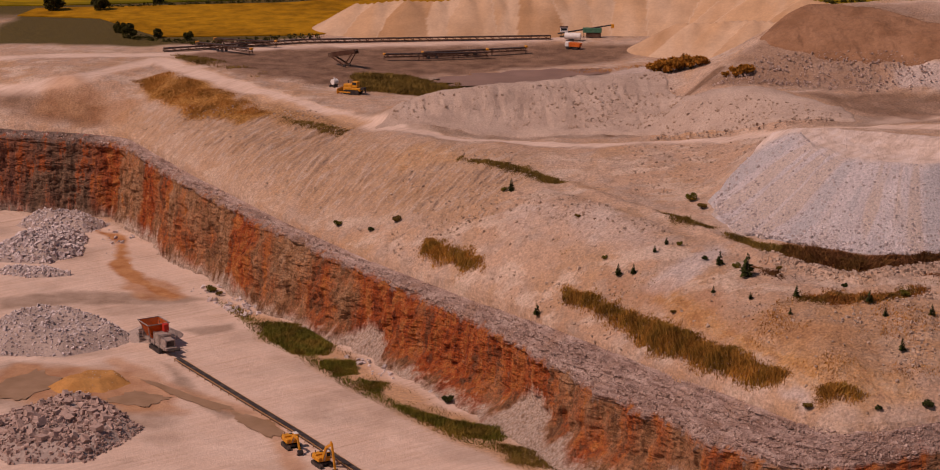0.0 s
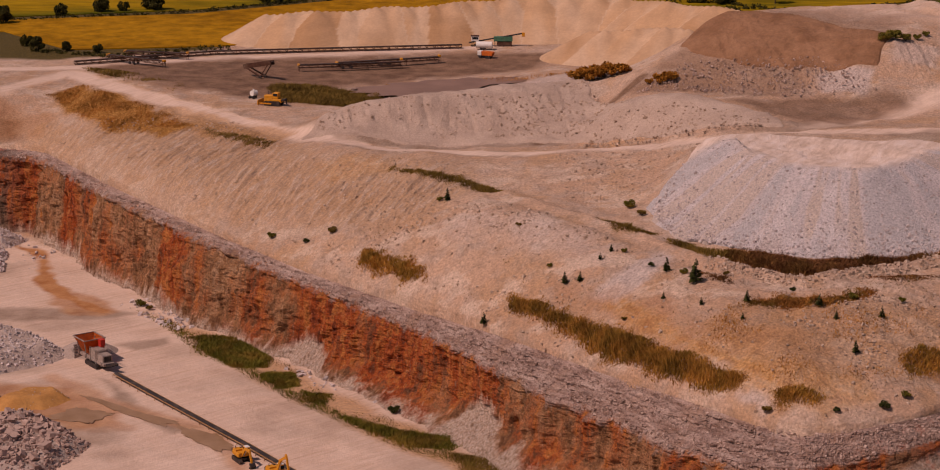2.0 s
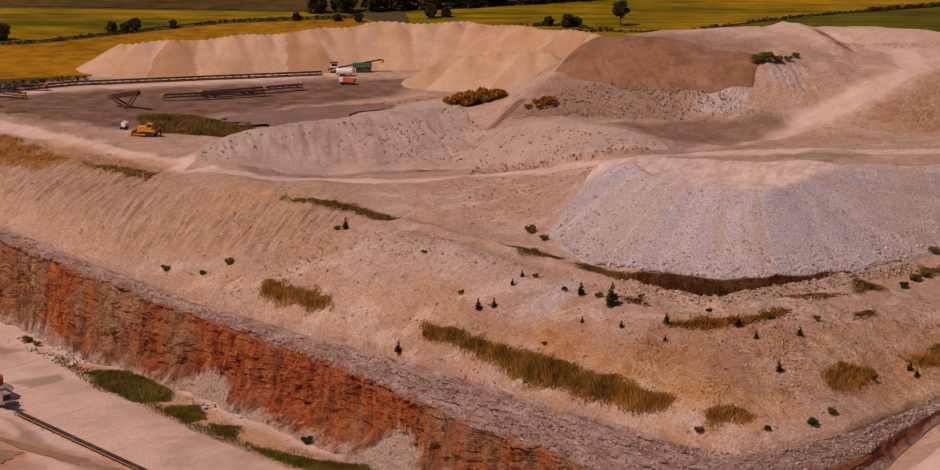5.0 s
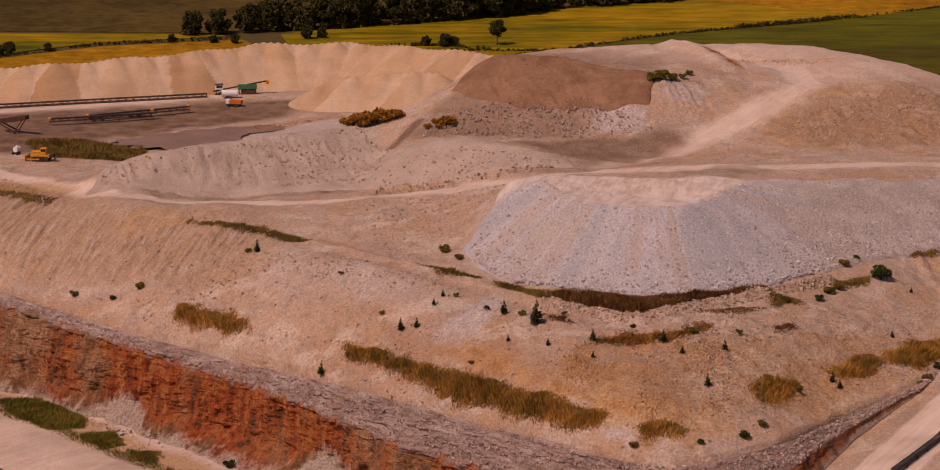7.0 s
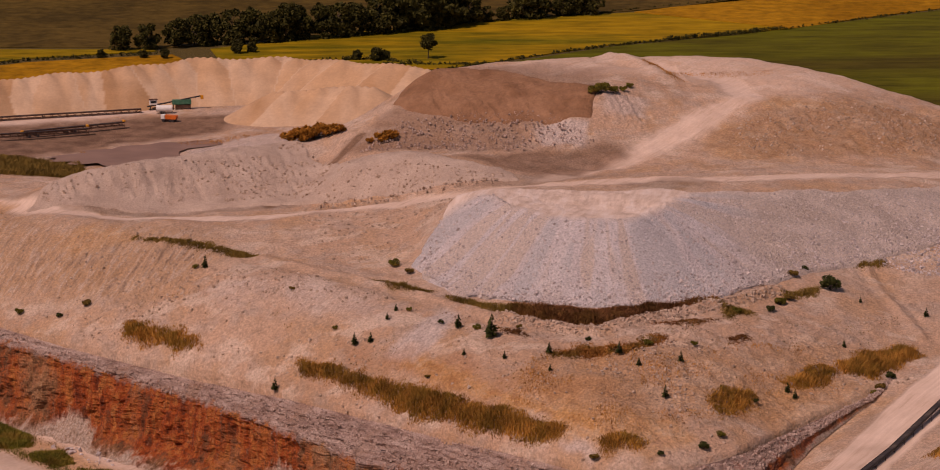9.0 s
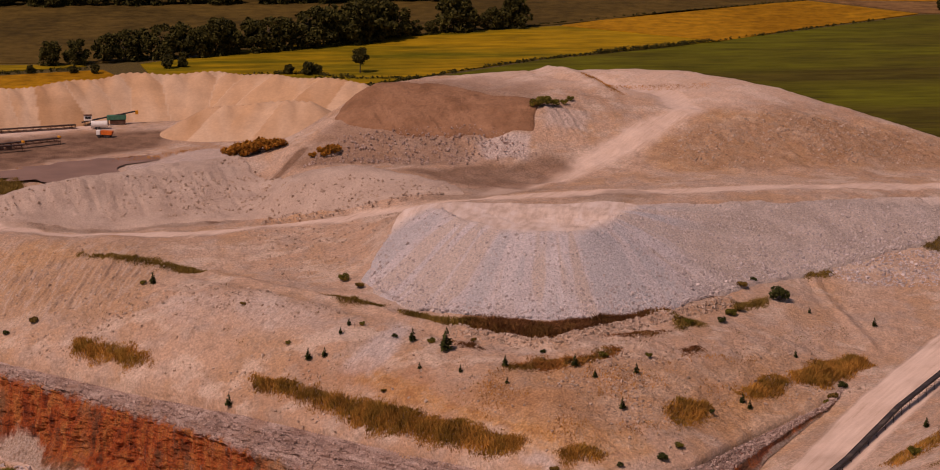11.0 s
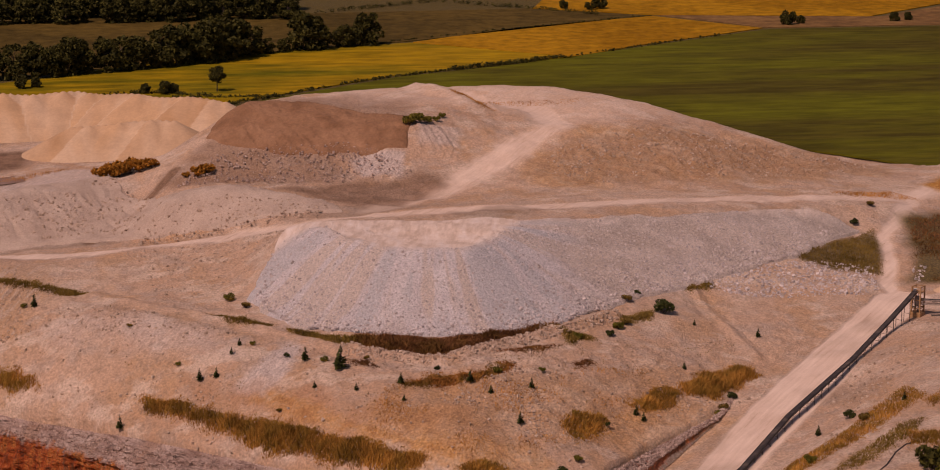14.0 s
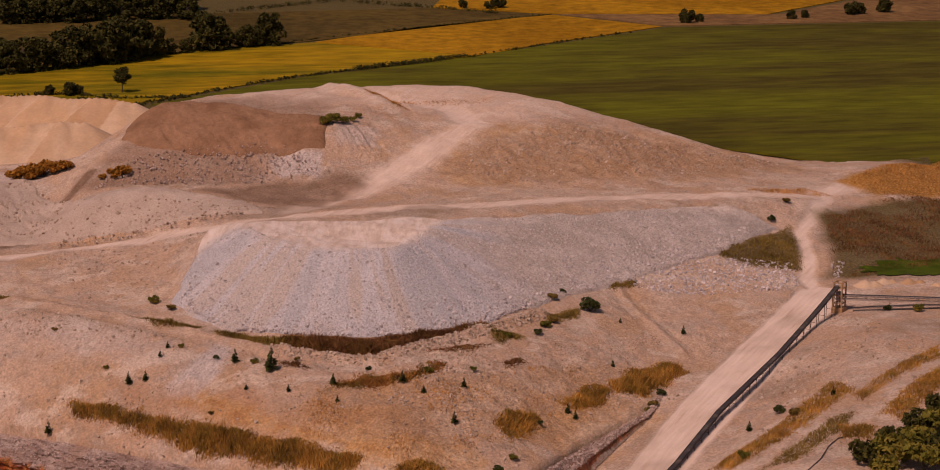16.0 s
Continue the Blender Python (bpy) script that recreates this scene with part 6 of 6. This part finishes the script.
def mobile_crusher():
    """A tracked crusher that feeds along -y onto the conveyor; its hopper stands at the far end."""
    mc = thing("mobile_crusher", -155.5, 622.5, 43, "dusty mobile stone crusher with an orange-lined feed hopper", "crusher")
    for s in (-1.7, 1.7):
        part("track", made(track, 6.5, 1.2, 0.7, s), M_DARKSTEEL, mc)
    bm = made(box, (3.0, 13.0, 0.7), (0, 0.5, 1.7), bevel=0.08)
    for y in (-5, -2, 1, 4):
        box(bm, (3.4, 0.25, 0.9), (0, y, 1.7))
    part("chassis", bm, M_GREYSTEEL, mc)
    bm = made(box, (2.8, 3.6, 2.4), (0, -0.3, 3.2), bevel=0.15)
    box(bm, (3.2, 0.3, 2.6), (0, 1.2, 3.2))
    box(bm, (3.2, 0.3, 2.6), (0, -1.8, 3.2))
    part("crusher_housing", bm, M_GREYSTEEL, mc)
    bm = bmesh.new()
    lo = [bm.verts.new(p) for p in ((-1.3, 2.2, 2.6), (1.3, 2.2, 2.6), (1.3, 6.0, 2.6), (-1.3, 6.0, 2.6))]
    hi = [bm.verts.new(p) for p in ((-2.8, 1.4, 6.2), (2.8, 1.4, 6.2), (2.8, 7.6, 6.2), (-2.8, 7.6, 6.2))]
    for k in range(4):
        bm.faces.new((lo[k], lo[(k + 1) % 4], hi[(k + 1) % 4], hi[k]))
    bmesh.ops.solidify(bm, geom=bm.faces[:], thickness=0.12)
    hop = part("hopper", bm, M_ORANGELINER, mc, "orange-lined flared hopper")
    bm = bmesh.new()
    for k, (a, b) in enumerate((((-2.85, 1.3), (2.85, 1.3)), ((2.85, 1.3), (2.85, 7.7)), ((2.85, 7.7), (-2.85, 7.7)), ((-2.85, 7.7), (-2.85, 1.3)))):
        beam(bm, (*a, 6.25), (*b, 6.25), 0.2, 0.25)
    part("rim", bm, M_GREYSTEEL, hop)
    for x in (-2.0, 2.0):
        for y in (2.2, 6.4):
            part("hopper_leg", made(beam, (x, y, 1.6), (x * 1.2, y, 5.6), 0.2, 0.2), M_GREYSTEEL, mc)
    bm = made(box, (2.6, 3.0, 1.9), (0, -3.8, 2.9), bevel=0.12)
    part("engine_box", bm, M_GREYSTEEL, mc)
    part("radiator", made(box, (1.8, 0.1, 1.2), (0, -5.32, 2.9)), M_DARKSTEEL, mc)
    part("control_cabin", made(box, (1.3, 1.5, 1.9), (1.4, 0.6, 5.4), bevel=0.08), M_REDPAINT, mc, "red control cabin")
    part("ladder", made(beam, (1.7, 0.2, 1.2), (1.7, 0.2, 4.6), 0.4, 0.06), M_REDPAINT, mc)
    bm = bmesh.new()
    for z in (4.7, 5.2):
        for s in (-1, 1):
            beam(bm, (1.5 * s, -5.2, z - 0.4), (1.5 * s, 1.2, z - 0.4), 0.06, 0.06)
    for y in (-5.2, -3, -1, 1.2):
        for s in (-1, 1):
            beam(bm, (1.5 * s, y, 3.9), (1.5 * s, y, 4.9), 0.06, 0.06)
    part("handrail", bm, M_GREYSTEEL, mc)
    bm = made(beam, (0, -5.0, 1.2), (0, -9.2, 2.2), 1.5, 0.25)
    for s in (-1, 1):
        beam(bm, (0.8 * s, -5.0, 1.3), (0.8 * s, -9.2, 2.4), 0.14, 0.45)
    part("discharge_belt", bm, M_DARKSTEEL, mc)
    for k in range(5):
        part("step_beam", made(box, (3.6, 0.5, 0.55), (-0.6, 8.6, 0.5 + 0.72 * k), bevel=0.05), M_CONCRETE, mc)
    mc.scale = (1.2, 1.2, 1.2)
    wall = thing("block_wall", -163.5, 632, 43, "low grey concrete block wall of the feed ramp", "wall")
    for k in range(3):
        for j in range(4):
            part("block", made(box, (1.5, 1.2, 0.9), (-2.4 + 1.56 * j + 0.3 * (k % 2), 0, 0.45 + 0.93 * k), bevel=0.05), M_CONCRETE, wall)


mobile_crusher()
stockpile("feed_ramp", [(-166, 634, -42.6), (-160, 636, -42.0)], 0.55, FLOOR, "earth ramp behind the crusher's hopper", M_PILECORE, seed=91)


def crawler_dozer():
    dz = thing("bulldozer", -139, 784, 80, "yellow crawler bulldozer with a raised blade parked in the yard", "bulldozer")
    for s in (-1.3, 1.3):
        part("track", made(track, 5.0, 1.3, 0.7, s), M_DARKSTEEL, dz)
    part("hull", made(box, (1.9, 5.2, 1.0), (0, 0, 1.4), bevel=0.1), M_YELLOWPAINT, dz)
    part("hood", made(box, (1.6, 2.6, 1.2), (0, 1.3, 2.3), bevel=0.15), M_YELLOWPAINT, dz)
    cab = part("cab", made(box, (1.9, 1.7, 1.7), (0, -0.9, 2.8), bevel=0.12), M_YELLOWPAINT, dz)
    part("cab_window", made(box, (1.94, 1.3, 0.8), (0, -0.9, 3.1)), M_CABGLASS, cab)
    part("exhaust", made(tube, (0.4, 1.6, 2.8), (0.4, 1.6, 3.9), 0.1), M_DARKSTEEL, dz)
    part("blade", made(box, (4.2, 0.35, 1.5), (0, 4.0, 0.9), bevel=0.1), M_YELLOWPAINT, dz)
    for s in (-1, 1):
        part("push_arm", made(beam, (1.8 * s, 0, 0.7), (1.6 * s, 3.9, 0.7), 0.25, 0.35), M_YELLOWPAINT, dz)
    bm = made(beam, (0, -2.6, 1.6), (0, -3.8, 1.8), 1.6, 0.5)
    beam(bm, (0, -3.8, 1.8), (0, -4.0, 0.5), 0.3, 0.3)
    part("ripper", bm, M_DARKSTEEL, dz)
    dz.scale = (1.25, 1.25, 1.25)


crawler_dozer()


def tank_trailer(x, y, turn, label, r=1.1, long=4.0):
    tt = thing("tank_trailer", x, y, turn, label, "tank")
    part("tank", made(tube, (-long / 2, 0, 2.0), (long / 2, 0, 2.0), r, sides=18), M_WHITEPAINT, tt)
    bm = made(box, (long, 1.2, 0.3), (0, 0, 0.85))
    part("chassis", bm, M_DARKSTEEL, tt)
    for s in (-1, 1):
        for k in (-0.6, 0.6):
            part("wheel", made(tube, (k - 0.6, 1.0 * s - 0.2, 0.5), (k - 0.6, 1.0 * s + 0.2, 0.5), 0.5, sides=14), M_RUBBER, tt)
    part("hatch", made(tube, (0, 0, 2.9), (0, 0, 3.4), 0.35), M_WHITEPAINT, tt)


tank_trailer(-149.5, 798, 60, "white water tank trailer in the yard", 1.0, 2.2)
tank_trailer(-82.5, 918, 0, "large white fuel tank beside the plant", 1.4, 6.5)


def yard_truck(x, y, turn):
    tr = thing("dump_truck", x, y, turn, "small orange-white dump truck in the yard", "truck")
    part("chassis", made(box, (1.8, 6.0, 0.4), (0, 0, 0.9)), M_DARKSTEEL, tr)
    cab = part("cab", made(box, (2.2, 1.7, 1.8), (0, 2.2, 2.0), bevel=0.15), M_WHITEPAINT, tr)
    part("windscreen", made(box, (1.9, 0.1, 0.8), (0, 3.05, 2.4)), M_CABGLASS, cab)
    bm = bmesh.new()
    prism(bm, [(-3.2, 1.2), (1.0, 1.2), (1.3, 2.8), (-3.6, 2.6)], -1.2, 1.2)
    part("tipper_body", bm, M_ORANGELINER, tr)
    for s in (-1, 1):
        for y2 in (-2.0, -0.8, 2.0):
            part("wheel", made(tube, (s * 1.0 - 0.2, y2, 0.55), (s * 1.0 + 0.2, y2, 0.55), 0.55, sides=14), M_RUBBER, tr)


yard_truck(-80, 903, 75)


def stacker():
    """A rusty portable stacking conveyor: inclined girder on a wheeled frame."""
    st = thing("stacking_conveyor", -158, 842, 62, "rusty portable stacking conveyor parked in the yard", "conveyor")
    st.scale = (1.15, 1.15, 1.15)
    bm = made(beam, (-0.8, -6, 5.6), (-0.8, 6, 3.2), 0.3, 1.5)
    beam(bm, (0.8, -6, 5.6), (0.8, 6, 3.2), 0.3, 1.5)
    for k in range(9):
        y = -5.6 + 1.4 * k
        beam(bm, (-0.7, y, 5.5 - 0.2 * (y + 6)), (0.7, y, 5.5 - 0.2 * (y + 6)), 0.15, 0.15)
    part("girder", bm, M_RUSTSTEEL, st)
    part("belt", made(beam, (0, -6.2, 5.9), (0, 6.2, 3.5), 1.1, 0.12), M_RUBBER, st)
    for s in (-1, 1):
        bm = made(beam, (0.9 * s, -5, 5.2), (1.2 * s, -1.5, 0.6), 0.25, 0.25)
        beam(bm, (0.9 * s, 5.5, 3.2), (1.2 * s, -1.5, 0.6), 0.4, 0.4)
        part("strut", bm, M_RUSTSTEEL, st)
        part("wheel", made(tube, (1.2 * s - 0.2, -1.5, 0.55), (1.2 * s + 0.2, -1.5, 0.55), 0.55), M_RUBBER, st)
    part("axle", made(beam, (-1.4, -1.5, 0.6), (1.4, -1.5, 0.6), 0.3, 0.3), M_RUSTSTEEL, st)


stacker()
for line in ([(-147, 862), (-110, 880)], [(-134, 872), (-97, 893)], [(-226, 872), (-200, 860)], [(-222, 882), (-196, 880)]):
    cv = conveyor("lattice_conveyor", over(line, 2.6), "unused rusty lattice conveyor standing in the yard", wide=1.7, legs=14, lattice=True, frame_mat=M_RUSTSTEEL, group="unused lattice conveyors")
    run = Vector((line[1][0] - line[0][0], line[1][1] - line[0][1], 0))
    turned = math.degrees(math.atan2(run.y, run.x))
    for d, name in ((0.0, "head_drum"), (1.0, "tail_drum")):
        part(name, made(box, (0.9, 1.8, 0.8), tuple(run * d), (0, 0, turned), 0.15), M_YELLOWPAINT, cv, "faded yellow drum housing")
    across = run.normalized().cross(Vector((0, 0, 1)))
    for side in (-1.2, 1.2):
        for d in (0.42, 0.5):
            at = run * d + Vector((0, 0, -1.9))
            part("wheel", made(tube, at + across * (side - 0.2), at + across * (side + 0.2), 0.6), M_RUBBER, cv)
conveyor("conveyor", over([(-236, 860), (-188, 893), (-140, 908), (-92, 920)], 1.6), "long ground conveyor running to the plant", wide=1.6, legs=9, lattice=True, frame_mat=M_RUSTSTEEL)


def screening_plant():
    pl = thing("screening_plant", -78, 926, 8, "small screening plant with a white cabin and green hopper", "plant")
    cabin = part("cabin", made(box, (3.6, 2.6, 2.4), (-11, 0, 3.9), bevel=0.05), M_WHITEPAINT, pl, "white control cabin on legs")
    part("cabin_window", made(box, (2.8, 0.06, 1.0), (-11, -1.33, 4.1)), M_CABGLASS, cabin)
    part("cabin_roof", made(box, (4.0, 3.0, 0.15), (-11, 0, 5.2)), M_RUSTSTEEL, cabin)
    for x in (-12.4, -9.6):
        for y in (-1, 1):
            part("cabin_leg", made(box, (0.25, 0.25, 2.8), (x, y, 1.4)), M_DARKSTEEL, pl)
    bm = made(box, (9.0, 2.6, 2.2), (2.5, 0, 3.6), bevel=0.1)
    part("screen_box", bm, M_GREENPAINT, pl, "faded green screen box")
    for x in (-1.5, 2.5, 6.5):
        for y in (-1.1, 1.1):
            part("plant_leg", made(box, (0.3, 0.3, 2.8), (x, y, 1.4)), M_RUSTSTEEL, pl)
    part("bin", made(box, (7.0, 2.2, 1.8), (3, 0, 1.4), bevel=0.1), M_RUSTSTEEL, pl)
    bm = made(beam, (-14, 0, 1.8), (12, 0, 6.2), 1.3, 0.5)
    part("feed_conveyor", bm, M_DARKSTEEL, pl)
    pl.scale = (0.85, 0.85, 0.85)
    part("head_drum", made(box, (1.4, 1.6, 1.8), (12.2, 0, 5.6), bevel=0.1), M_YELLOWPAINT, pl, "yellow head end")


screening_plant()
cable = new("hose")
tagged(cable, "dark hose lying across the lower track", "hose")
cable.location = (131, 476, ground_at(131, 476) + 0.15)
bm = bmesh.new()
pts = [Vector((x, y, ground_at(x, y) + 0.15)) - cable.location for x, y in ((131, 476), (137, 482), (142, 489), (146, 493), (150, 494))]
for a, b in zip(pts, pts[1:]):
    tube(bm, a, b, 0.16, sides=6)
part("hose_run", bm, M_RUBBER, cable)
